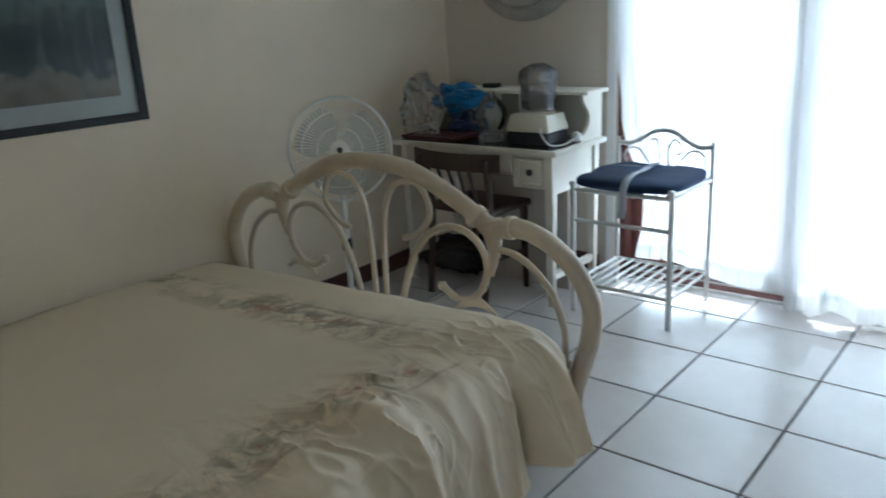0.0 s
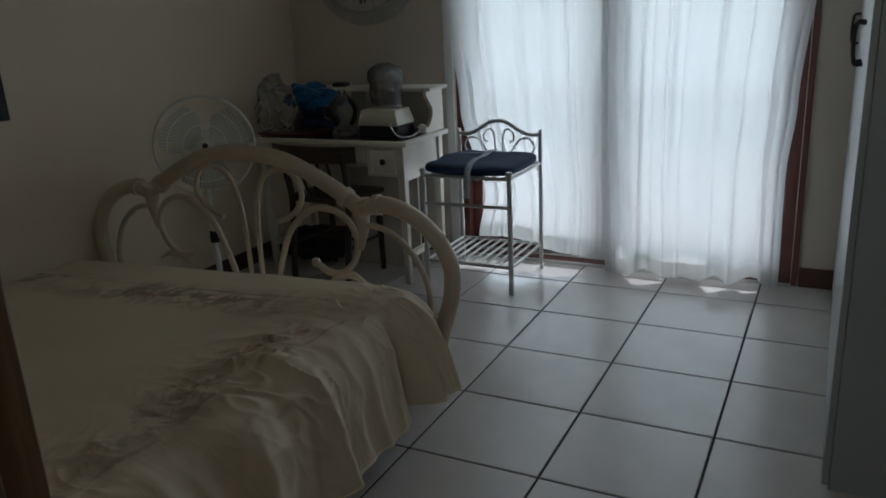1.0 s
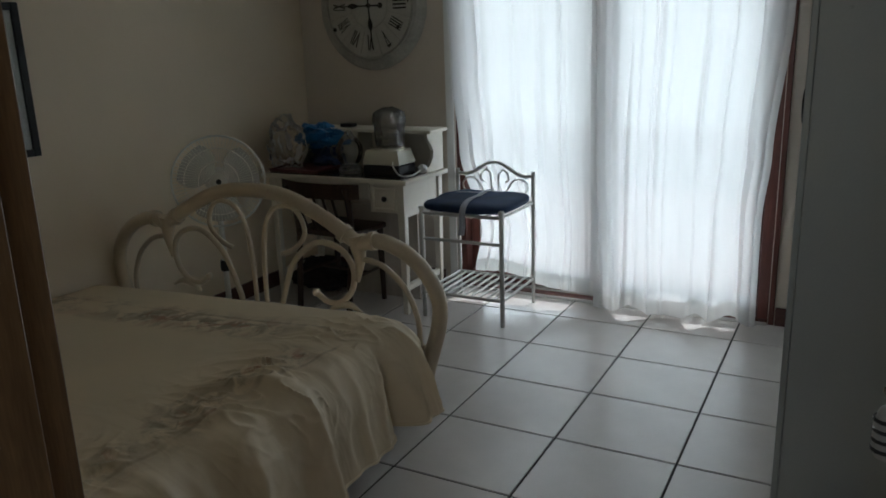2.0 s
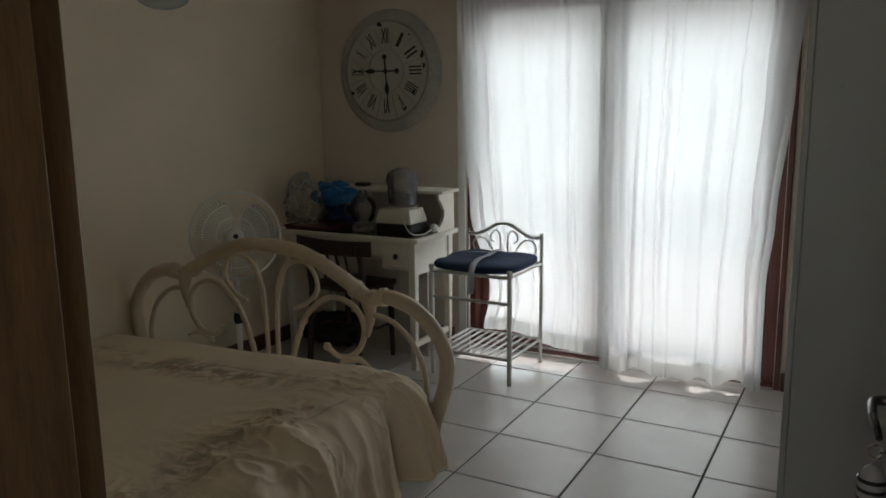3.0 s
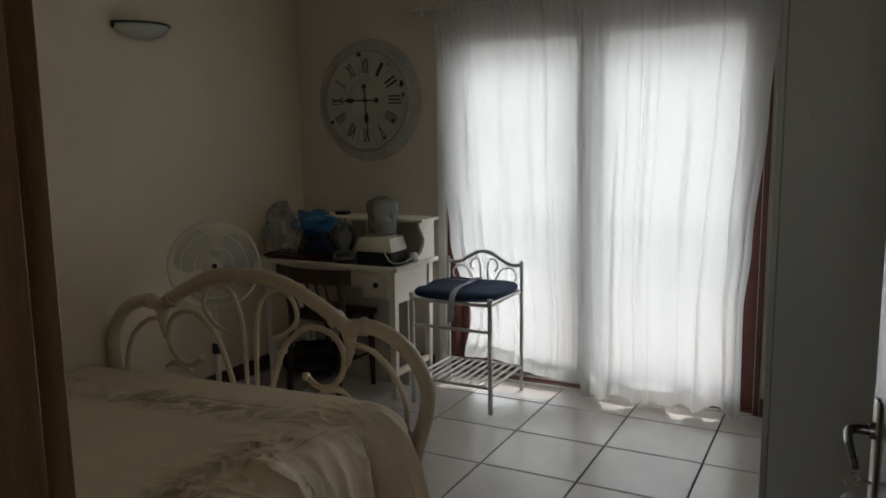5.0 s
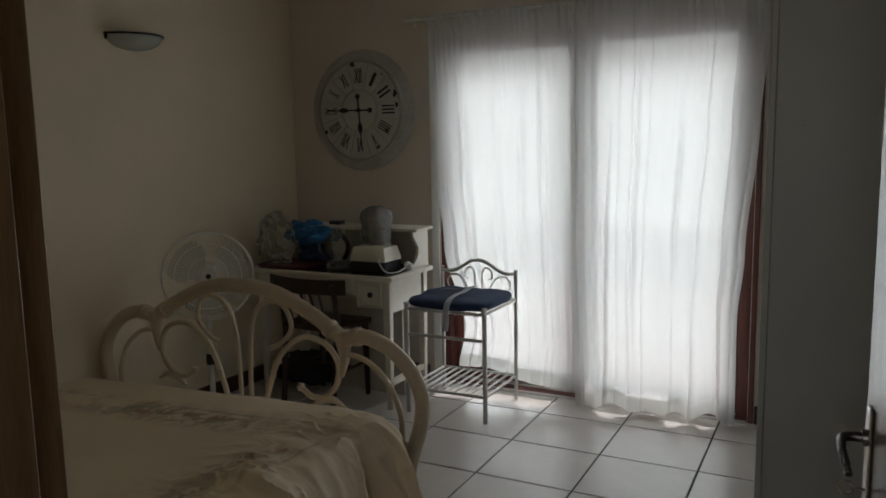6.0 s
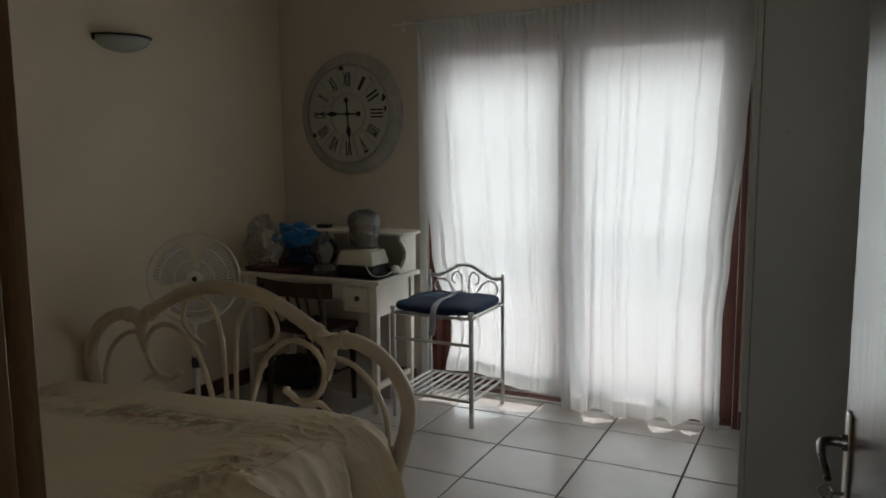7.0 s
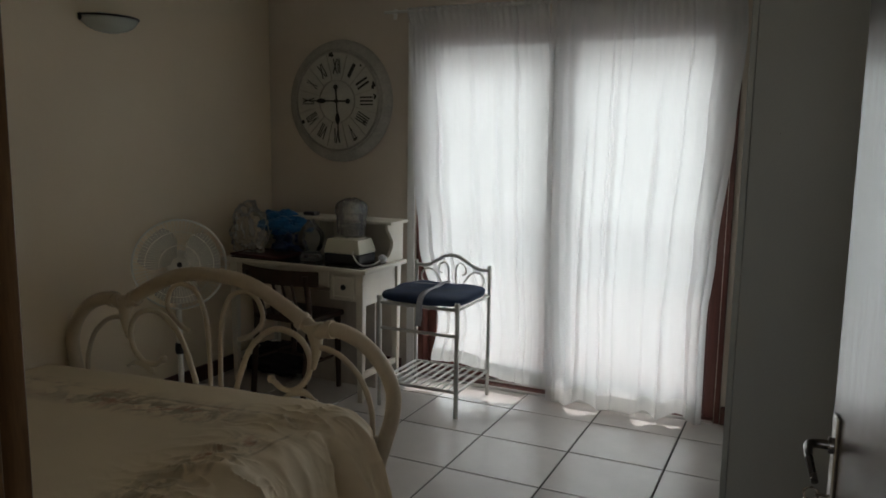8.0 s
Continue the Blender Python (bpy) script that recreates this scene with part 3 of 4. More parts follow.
def bedspread_mat():
    m = material("ivory_printed_cotton", (0.75, 0.635, 0.455), 0.68, vary=0.04, scale=3, fine=380, bump=0.22, dist=0.0008)
    n, l = m.node_tree.nodes, m.node_tree.links
    b = n["Principled BSDF"]
    under = b.inputs["Base Color"].links[0].from_socket
    tc = n.new("ShaderNodeTexCoord")
    # sprays of printed flowers scattered in a loose garland
    warp = n.new("ShaderNodeTexNoise")
    warp.inputs["Scale"].default_value = 6
    l.new(tc.outputs["UV"], warp.inputs["Vector"])
    wm = n.new("ShaderNodeMix")
    wm.data_type = "VECTOR"
    wm.inputs[0].default_value = 0.05
    l.new(tc.outputs["UV"], wm.inputs[4])
    l.new(warp.outputs["Color"], wm.inputs[5])
    su = n.new("ShaderNodeSeparateXYZ")
    l.new(tc.outputs["UV"], su.inputs[0])
    sw = n.new("ShaderNodeSeparateXYZ")
    l.new(wm.outputs[1], sw.inputs[0])

    def calc(op, a, b=0.0):
        m1 = n.new("ShaderNodeMath")
        m1.operation = op
        for i, q in enumerate((a, b)):
            if isinstance(q, float):
                m1.inputs[i].default_value = q
            else:
                l.new(q, m1.inputs[i])
        return m1.outputs[0]

    def fade(src, lo, hi, top=1.0):
        r1 = n.new("ShaderNodeMapRange")
        r1.inputs["From Min"].default_value, r1.inputs["From Max"].default_value, r1.inputs["To Max"].default_value = lo, hi, top
        l.new(src, r1.inputs[0])
        return r1.outputs[0]

    def border(reach, lo, hi, src):
        """1 along a square-cornered border that runs beside the foot and the open side."""
        foot = calc("MULTIPLY", fade(calc("ABSOLUTE", calc("SUBTRACT", src.outputs[1], 1.60 - reach)), hi, lo), fade(src.outputs[0], 1.62 - reach + hi, 1.62 - reach))
        flank = calc("MULTIPLY", fade(calc("ABSOLUTE", calc("SUBTRACT", src.outputs[0], 1.62 - reach)), hi, lo), fade(src.outputs[1], 1.60 - reach + hi, 1.60 - reach))
        return calc("MAXIMUM", foot, flank)

    bunch = n.new("ShaderNodeTexNoise")
    bunch.inputs["Scale"].default_value, bunch.inputs["Detail"].default_value = 3.1, 1
    l.new(tc.outputs["UV"], bunch.inputs["Vector"])
    inner_v = calc("MULTIPLY", border(0.12, 0.01, 0.13, sw), fade(bunch.outputs[0], 0.40, 0.56))
    stem = calc("MULTIPLY", border(0.0, 0.003, 0.011, su), fade(warp.outputs[0], 0.42, 0.55, 0.38))
    sx = n.new("ShaderNodeMix")
    sx.data_type = "RGBA"
    sx.inputs[7].default_value = (0.22, 0.15, 0.09, 1)
    l.new(stem, sx.inputs[0])
    l.new(under, sx.inputs[6])
    under = sx.outputs[2]
    for sc, lo, hi, colour, amount in ((11, 0.47, 0.57, (0.23, 0.18, 0.11), 0.75), (9, 0.54, 0.64, (0.42, 0.17, 0.10), 0.65), (7, 0.50, 0.64, (0.30, 0.26, 0.17), 0.5), (26, 0.54, 0.62, (0.13, 0.11, 0.07), 0.35)):
        t = n.new("ShaderNodeTexNoise")
        t.inputs["Scale"].default_value, t.inputs["Detail"].default_value, t.inputs["Distortion"].default_value = sc, 4, 1.2
        l.new(wm.outputs[1], t.inputs["Vector"])
        r = n.new("ShaderNodeMapRange")
        r.inputs["From Min"].default_value, r.inputs["From Max"].default_value, r.inputs["To Max"].default_value = lo, hi, amount
        l.new(t.outputs[0], r.inputs[0])
        mu = n.new("ShaderNodeMath")
        mu.operation = "MULTIPLY"
        l.new(r.outputs[0], mu.inputs[0])
        l.new(inner_v, mu.inputs[1])
        mx = n.new("ShaderNodeMix")
        mx.data_type = "RGBA"
        mx.inputs[7].default_value = (*colour, 1)
        l.new(mu.outputs[0], mx.inputs[0])
        l.new(under, mx.inputs[6])
        under = mx.outputs[2]
    l.new(under, b.inputs["Base Color"])
    # small creases pressed into the cloth, strongest towards the open side
    cm = n.new("ShaderNodeMapping")
    cm.inputs["Scale"].default_value, cm.inputs["Rotation"].default_value = (2.4, 6.5, 1), (0, 0, 0.2)
    l.new(wm.outputs[1], cm.inputs[0])
    cr = n.new("ShaderNodeTexNoise")
    cr.inputs["Scale"].default_value, cr.inputs["Detail"].default_value, cr.inputs["Distortion"].default_value = 1.0, 3, 0.8
    l.new(cm.outputs[0], cr.inputs["Vector"])
    c0, c1, c2 = n.new("ShaderNodeMath"), n.new("ShaderNodeMath"), n.new("ShaderNodeMath")
    c0.operation, c1.operation, c2.operation = "SUBTRACT", "ABSOLUTE", "MULTIPLY"
    c0.inputs[1].default_value = 0.5
    l.new(cr.outputs[0], c0.inputs[0])
    l.new(c0.outputs[0], c1.inputs[0])
    ed = n.new("ShaderNodeMapRange")
    ed.inputs["From Min"].default_value, ed.inputs["From Max"].default_value, ed.inputs["To Min"].default_value = 1.0, 1.65, 0.06
    l.new(su.outputs[0], ed.inputs[0])
    l.new(c1.outputs[0], c2.inputs[0])
    l.new(ed.outputs[0], c2.inputs[1])
    cb = n.new("ShaderNodeBump")
    cb.invert = True
    cb.inputs["Strength"].default_value, cb.inputs["Distance"].default_value = 0.30, 0.04
    l.new(c2.outputs[0], cb.inputs["Height"])
    l.new(b.inputs["Normal"].links[0].from_socket, cb.inputs["Normal"])
    l.new(cb.outputs[0], b.inputs["Normal"])
    return m


def bedspread():
    """A cloth over the mattress: flat on top, puckered near the edge, falling outward in folds at the open side."""
    y0, y1 = 0.0, 1.895
    line = [(-2.81, 0.378), (-2.5, 0.395), (-2.1, 0.41), (-1.7, 0.424), (-1.40, 0.436), (-1.20, 0.434), (-1.095, 0.408), (-1.03, 0.335), (-0.995, 0.225), (-0.968, 0.115)]
    prof = [Vector((q.x, q.z)) for q in smooth_line([(x, 0, z) for x, z in line], 14)]
    run = [0.0]
    for p, q in zip(prof, prof[1:]):
        run.append(run[-1] + (q - p).length)
    wide = run[-1]
    top_w = wide - 0.50

    def section(s):
        k = min(len(prof) - 2, max(0, next((i for i, r in enumerate(run) if r > s), len(run)) - 1))
        t = (s - run[k]) / (run[k + 1] - run[k])
        d = (prof[k + 1] - prof[k]).normalized()
        return prof[k].lerp(prof[k + 1], t), Vector((-d.y, d.x))

    sections = [section(wide * i / 380) for i in range(381)]

    def ridged(q):
        return 1 - 2 * math.sqrt(noise.noise(q) ** 2 + 0.006)

    def place(u, v):
        s, y = u * wide, y0 + (y1 - y0) * v
        p, n = sections[round(u * 380)]
        side = max(0.0, min(1.0, (s - top_w) / 0.34))
        near = max(0.0, min(1.0, (s - top_w + 0.38) / 0.36))
        corner0 = max(0.0, (v - 0.80) / 0.20)
        near *= 1 - 0.65 * corner0 * (1 - side)
        low = noise.noise(Vector((s * 1.4, y * 1.2, 0.3)))
        warp = noise.noise(Vector((s * 2.2, y * 2.2, 9.0)))
        wrinkle = max(0.0, ridged(Vector((s * 3.0 + 1.5 * y, y * 3.4 - s, 4.0))) - 0.45)
        patch = max(0.0, min(1.0, noise.noise(Vector((s * 3.2, y * 3.2, 17.0))) * 2.0 + 0.7))
        edge = math.exp(-((s - top_w - 0.08) / 0.20) ** 2)
        crease = max(0.0, 1 - abs(noise.noise(Vector((s * 6.5 + 1.6 * warp, (y + 0.16 * warp + 0.12 * s) * 8.0, 7.0)))) / 0.24)
        fine = max(0.0, 1 - abs(noise.noise(Vector((s * 11.0 + warp, (y + 0.10 * warp - 0.1 * s) * 15.0, 31.0)))) / 0.24)
        drape = max(0.0, ridged(Vector((s * 1.2, (y + 0.12 * warp) * 4.6, 2.0)))) ** 1.3 + 0.45 * max(0.0, ridged(Vector((s * 1.6, y * 8.0 + warp, 5.0)))) ** 2
        h = 0.012 * low + 0.014 * wrinkle * (1 - side) * (0.3 + 0.7 * near) + (0.023 * crease ** 1.6 + 0.013 * fine ** 1.6) * edge * patch * (1 - 0.85 * corner0) + side * drape * (0.018 + 0.026 * side)
        h += 0.009 * (0.25 * near + 0.75 * side) * max(0.0, ridged(Vector((s * 7.5 + y * 2.0, y * 9.5 + 0.8 * warp, 51.0))) - 0.2)
        h += 0.022 * corner0 * side ** 2 * ridged(Vector((s * 1.5, y * 15.0 + 1.5 * warp, 41.0)))
        h += 0.014 * near * (1 - side) * noise.noise(Vector((s * 4, y * 5, 21)))
        x, z = p.x + n.x * h, p.y + n.y * h
        corner = max(0.0, (v - 0.80) / 0.20)
        out = corner ** 1.2 * side
        x += 0.030 * out - 0.11 * math.exp(-((v - 0.83) / 0.024) ** 2) * side ** 1.5
        y -= 0.19 * corner ** 2 * side ** 1.5
        z += 0.035 * out + 0.03 * side * noise.noise(Vector((y * 5, 2.0, 8.0)))
        foot = max(0.0, (v - 0.93) / 0.07)
        z -= 0.09 * foot ** 3 * (1 - side)
        y += 0.02 * noise.noise(Vector((s * 5, 3.0, 1.0))) * foot * (1 - side)
        return Vector((x, y, max(0.03, z)))

    bm = bmesh.new()
    nu, nv = 380, 420
    uv = bm.loops.layers.uv.new("cloth")
    vs = [[bm.verts.new(place(i / nu, j / nv)) for i in range(nu + 1)] for j in range(nv + 1)]
    for j in range(nv):
        for i in range(nu):
            fc = bm.faces.new((vs[j][i], vs[j][i + 1], vs[j + 1][i + 1], vs[j + 1][i]))
            for lp, (a, c) in zip(fc.loops, ((i, j), (i + 1, j), (i + 1, j + 1), (i, j + 1))):
                lp[uv].uv = (a / nu * wide, c / nv * (y1 - y0))
    cloth = bedspread_mat()
    ob = part("bedspread", bm, cloth)
    part("hem", tube([place(1.0, k / 210) + Vector((0, 0, 0.002)) for k in range(211)], 0.005, 6), cloth, ob)
    so = ob.modifiers.new("cloth", "SOLIDIFY")
    so.thickness, so.offset = 0.004, -1
    return tagged(ob, "rumpled ivory cotton bedspread printed with faded brown flowers", "bedspread")


bedspread()


# ---- wardrobe ----
def wardrobe():
    w = thing("wardrobe", pose(0.217, 1.79, 0), "tall pale grey-white built-in wardrobe", "wardrobe")
    part("side_panel", box(0.0, 0.594, 0, 0.018, 0.0, 2.35, 0.0015), WARDROBE, w)
    part("plinth", box(0.04, 0.595, 0.018, 1.73, 0.0, 0.07), WARDROBE, w)
    part("top_panel", box(0.0, 0.594, 0.018, 1.73, 2.332, 2.35), WARDROBE, w)
    part("back_panel", box(0.588, 0.594, 0.018, 1.73, 0.07, 2.332), WARDROBE, w)
    part("screw_hole", lathe([(0, -0.0006), (0.004, -0.0006), (0.0045, 0.0)], 12, m=Matrix.Translation((0.073, -0.0005, 1.49)) @ pose(0, 0, 0, 90, 0, 0)), BLACK, w, "small dark screw hole")
    for k in range(3):
        y = 0.002 + k * 0.577
        d = part("door", box(-0.019, -0.001, y, y + 0.573, 0.012, 2.345, 0.002), WARDROBE, w)
        yh = y + (0.50 if k != 1 else 0.06)
        part("handle", tube(smooth_line([(-0.019, yh, 1.14), (-0.045, yh, 1.15), (-0.045, yh, 1.25), (-0.019, yh, 1.26)], 4), 0.006, 8), BLACK, d)
    return w


wardrobe()


# ---- desk ----
def writing_desk():
    d = thing("desk", pose(-2.70, 2.895, 0), "white painted writing desk with a raised back shelf and one drawer", "desk")
    L, W, H = 0.972, 0.475, 0.752
    top = part("desktop", box(-0.01, L, -0.0, W, H - 0.026, H, 0.006, seg=2), WHITEWOOD, d)
    part("inlay", box(0.04, L - 0.03, 0.02, W - 0.03, H, H + 0.002), DESKTOP, top, "dark glossy inlay", False)
    for x in (0.03, L - 0.075):
        for y in (0.02, W - 0.065):
            bm = box(x, x + 0.046, y, y + 0.046, 0.0, H - 0.026, 0.003)
            for v in bm.verts:
                if v.co.z < 0.05:
                    v.co.x += (x + 0.023 - v.co.x) * 0.35
                    v.co.y += (y + 0.023 - v.co.y) * 0.35
            part("leg", bm, WHITEWOOD, d)
    out = [(0.076, 0.725), (0.076, 0.645), (0.16, 0.65), (0.24, 0.69), (0.34, 0.70), (0.46, 0.695), (0.56, 0.675), (0.64, 0.645), (0.72, 0.635), (0.72, 0.725)]
    part("apron", prism(out, 0.028, 0.044), WHITEWOOD, d)
    part("back_apron", box(0.076, L - 0.075, W - 0.05, W - 0.035, 0.56, H - 0.027), WHITEWOOD, d)
    part("modesty_panel", box(0.44, L - 0.077, 0.235, 0.25, 0.02, 0.565, 0.002), PANEL, d, "plain grey-brown board under the desk")
    part("side_apron", box(0.04, 0.056, 0.066, W - 0.065, 0.60, H - 0.027), WHITEWOOD, d)
    part("side_panel", box(L - 0.06, L - 0.042, 0.066, W - 0.065, 0.54, H - 0.027, 0.002), WHITEWOOD, d)
    part("drawer_case", box(0.722, L - 0.076, 0.032, W - 0.07, 0.568, H - 0.027, 0.002), WHITEWOOD, d)
    dr = part("drawer", box(0.748, L - 0.079, 0.022, 0.032, 0.582, H - 0.042, 0.003), WHITEWOOD, d)
    for q in ((0.748, 0.763, 0.582, H - 0.042), (L - 0.094, L - 0.079, 0.582, H - 0.042), (0.763, L - 0.094, 0.582, 0.597), (0.763, L - 0.094, H - 0.057, H - 0.042)):
        part("moulding", box(q[0], q[1], 0.014, 0.0218, q[2], q[3], 0.003), WHITEWOOD, dr)
    part("knob", lathe([(0, 0), (0.006, 0), (0.006, 0.01), (0.015, 0.014), (0.016, 0.02), (0.009, 0.026), (0, 0.027)], 14, m=Matrix.Translation((0.829, 0.022, 0.648)) @ pose(0, 0, 0, 90, 0, 0)), BLACK, dr)
    part("stretcher", box(L - 0.066, L - 0.04, 0.06, W - 0.06, 0.13, 0.165, 0.003), WHITEWOOD, d)
    part("stretcher", box(0.04, 0.066, 0.06, W - 0.06, 0.13, 0.165, 0.003), WHITEWOOD, d)
    hutch = part("back_shelf", box(0.0, L + 0.004, W - 0.20, W + 0.005, 0.968, 0.987, 0.006, seg=2), WHITEWOOD, d)
    for x in (0.04, 0.46, L - 0.045):
        side = [(W - 0.01, H), (W - 0.01, 0.968), (W - 0.185, 0.968), (W - 0.18, 0.94), (W - 0.15, 0.91), (W - 0.12, 0.87), (W - 0.125, 0.83), (W - 0.16, 0.79), (W - 0.20, 0.775), (W - 0.205, H)]
        if x == 0.46:
            side = [(W - 0.02, H), (W - 0.02, 0.968), (W - 0.17, 0.968), (W - 0.17, H)]
        bm = prism(side, 0, 0.018)
        bmesh.ops.transform(bm, matrix=Matrix(((0, 1, 0, x), (1, 0, 0, 0), (0, 0, 1, 0), (0, 0, 0, 1))), verts=bm.verts)
        bmesh.ops.recalc_face_normals(bm, faces=bm.faces)
        part("bracket", bm, WHITEWOOD, hutch)
    part("back_board", box(0.04, L - 0.027, W - 0.012, W - 0.004, H, 0.968), WHITEWOOD, hutch)
    return d


writing_desk()


# ---- vanity chair ----
def vanity_chair():
    c = thing("chair", pose(-1.442, 3.17, 0), "silver metal chair with a low scrolled back and slatted lower rack", "chair")
    hx, hy = 0.231, 0.217
    for sx in (-1, 1):
        part("front_leg", tube([(sx * hx, -hy, 0), (sx * hx, -hy, 0.60)], 0.0125, 12), SILVER, c)
        part("front_cap", lathe([(0, 0), (0.0155, 0), (0.0165, 0.008), (0.014, 0.018), (0, 0.021)], 14, m=Matrix.Translation((sx * hx, -hy, 0.598))), SILVER, c)
        part("back_leg", tube([(sx * hx, hy, 0), (sx * hx, hy, 0.752)], 0.0105, 12), SILVER, c)
        for z in (0.580, 0.14):
            part("side_rail", tube([(sx * hx, -hy, z), (sx * hx, hy, z)], 0.008, 10), SILVER, c)
    for y, z in ((-hy, 0.580), (hy, 0.580), (-hy, 0.44), (-hy, 0.14), (hy, 0.14)):
        part("cross_rail", tube([(-hx, y, z), (hx, y, z)], 0.009, 10), SILVER, c)
    arch = [(-hx, hy, 0.727), (-0.17, hy, 0.724), (-0.11, hy, 0.750), (-0.05, hy, 0.785), (0, hy, 0.794), (0.05, hy, 0.785), (0.11, hy, 0.750), (0.17, hy, 0.724), (hx, hy, 0.727)]
    part("back_arch", tube(smooth_line(arch, 6), 0.0105, 12), SILVER, c)
    for s in (-1, 1):
        a = [(s * 0.022, hy, 0.580), (s * 0.022, hy, 0.682), (s * 0.028, hy, 0.732), (s * 0.052, hy, 0.752), (s * 0.08, hy, 0.732), (s * 0.085, hy, 0.697), (s * 0.062, hy, 0.682)]
        part("scroll", tube(smooth_line(a, 6), 0.0055, 8), SILVER, c)
        b = [(s * 0.045, hy, 0.580), (s * 0.075, hy, 0.642), (s * 0.12, hy, 0.697), (s * 0.17, hy, 0.702), (s * 0.198, hy, 0.667), (s * 0.185, hy, 0.630), (s * 0.148, hy, 0.624)]
        part("scroll", tube(smooth_line(b, 6), 0.0055, 8), SILVER, c)
    for k in range(9):
        x = -hx + 0.046 * (k + 1)
        part("rack_slat", tube([(x, -hy, 0.142), (x, hy, 0.142)], 0.0065, 8), SILVER, c)
    for k in range(7):
        x = -hx + 0.058 * (k + 1)
        part("seat_slat", tube([(x, -hy, 0.570), (x, hy, 0.570)], 0.005, 8), SILVER, c)
    return c


vanity_chair()


def seat_cushion():
    c = thing("seat_cushion", pose(-1.442, 3.155, 0.588), "thin navy blue cotton cushion on the metal chair", "cushion")

    def place(u, v):
        a, b = u * 2 * math.pi, (v - 0.5) * math.pi
        sx, sy = math.cos(a), math.sin(a)
        k = (abs(sx) ** 5 + abs(sy) ** 5) ** (-1 / 5)
        r = math.cos(b) ** 0.24
        z = 0.026 + 0.028 * math.copysign(abs(math.sin(b)) ** 0.75, math.sin(b))
        x, y = 0.246 * sx * k * r, 0.228 * sy * k * r
        z += 0.010 * noise.noise(Vector((x * 9, y * 9, 1))) - 0.012 * math.exp(-(x * x + y * y) / 0.006) * (v > 0.5)
        return Vector((x, y, max(0.0, z)))

    bm = sheet(72, 24, place)
    bmesh.ops.remove_doubles(bm, verts=bm.verts, dist=0.0005)
    part("pad", bm, NAVY, c)

    def ribbon(pts, width):
        line = smooth_line(pts, 6)
        k = len(line) - 1
        return sheet(2, k, lambda u, v: line[round(v * k)] + Vector(((u - 0.5) * width, (u - 0.5) * width * 0.35, 0.002 * (1 - abs(2 * u - 1)))))

    t = part("tie", ribbon([(-0.01, 0.20, 0.058), (0.0, 0.12, 0.066), (0.01, 0.0, 0.060), (0.02, -0.1, 0.067), (0.03, -0.20, 0.058), (0.034, -0.246, 0.020), (0.036, -0.254, -0.05), (0.03, -0.258, -0.10)], 0.03), RIBBON, c, "flat grey ribbon tie")
    t2 = part("tie", ribbon([(-0.12, 0.02, 0.068), (-0.05, 0.01, 0.074), (0.005, 0.0, 0.078), (0.05, 0.05, 0.08), (0.10, 0.09, 0.07)], 0.026), RIBBON, c)
    for q in (t, t2):
        q.modifiers.new("thick", "SOLIDIFY").thickness = 0.002
    return c


seat_cushion()


# ---- wooden chair at the desk ----
def dining_chair():
    c = thing("dining_chair", pose(-2.235, 2.84, 0, 0, 0, -4), "dark brown wooden chair with a spindle back, pushed under the desk", "chair")
    for x, y in ((-0.17, 0.29), (0.17, 0.29)):
        part("leg", tube([(x, y, 0), (x * 0.96, y, 0.43)], lambda t: 0.014 + 0.007 * t, 10), DARKWOOD, c)
    for s in (-1, 1):
        part("back_post", tube(smooth_line([(s * 0.18, -0.05, 0), (s * 0.185, -0.02, 0.25), (s * 0.19, 0.0, 0.45), (s * 0.20, -0.02, 0.60), (s * 0.205, -0.05, 0.715)], 5), 0.017, 10), DARKWOOD, c)
        part("stretcher", tube([(s * 0.18, -0.03, 0.2), (s * 0.168, 0.29, 0.2)], 0.009, 8), DARKWOOD, c)
    part("stretcher", tube([(-0.174, 0.15, 0.2), (0.174, 0.15, 0.2)], 0.009, 8), DARKWOOD, c)
    part("seat", box(-0.20, 0.20, -0.02, 0.32, 0.43, 0.465, 0.012, seg=3), DARKWOOD, c)
    part("crest_rail", sheet(20, 1, lambda u, v: Vector((0.275 * (2 * u - 1), -0.02 - 0.065 * (1 - (2 * u - 1) ** 2), 0.655 + 0.085 * v))), DARKWOOD, c)
    c.children[-1].modifiers.new("thick", "SOLIDIFY").thickness = 0.022
    for k in range(5):
        x = -0.12 + 0.06 * k
        part("spindle", tube([(x, 0.0, 0.46), (x * 1.1, -0.075, 0.66)], 0.008, 8), DARKWOOD, c)
    return c


dining_chair()


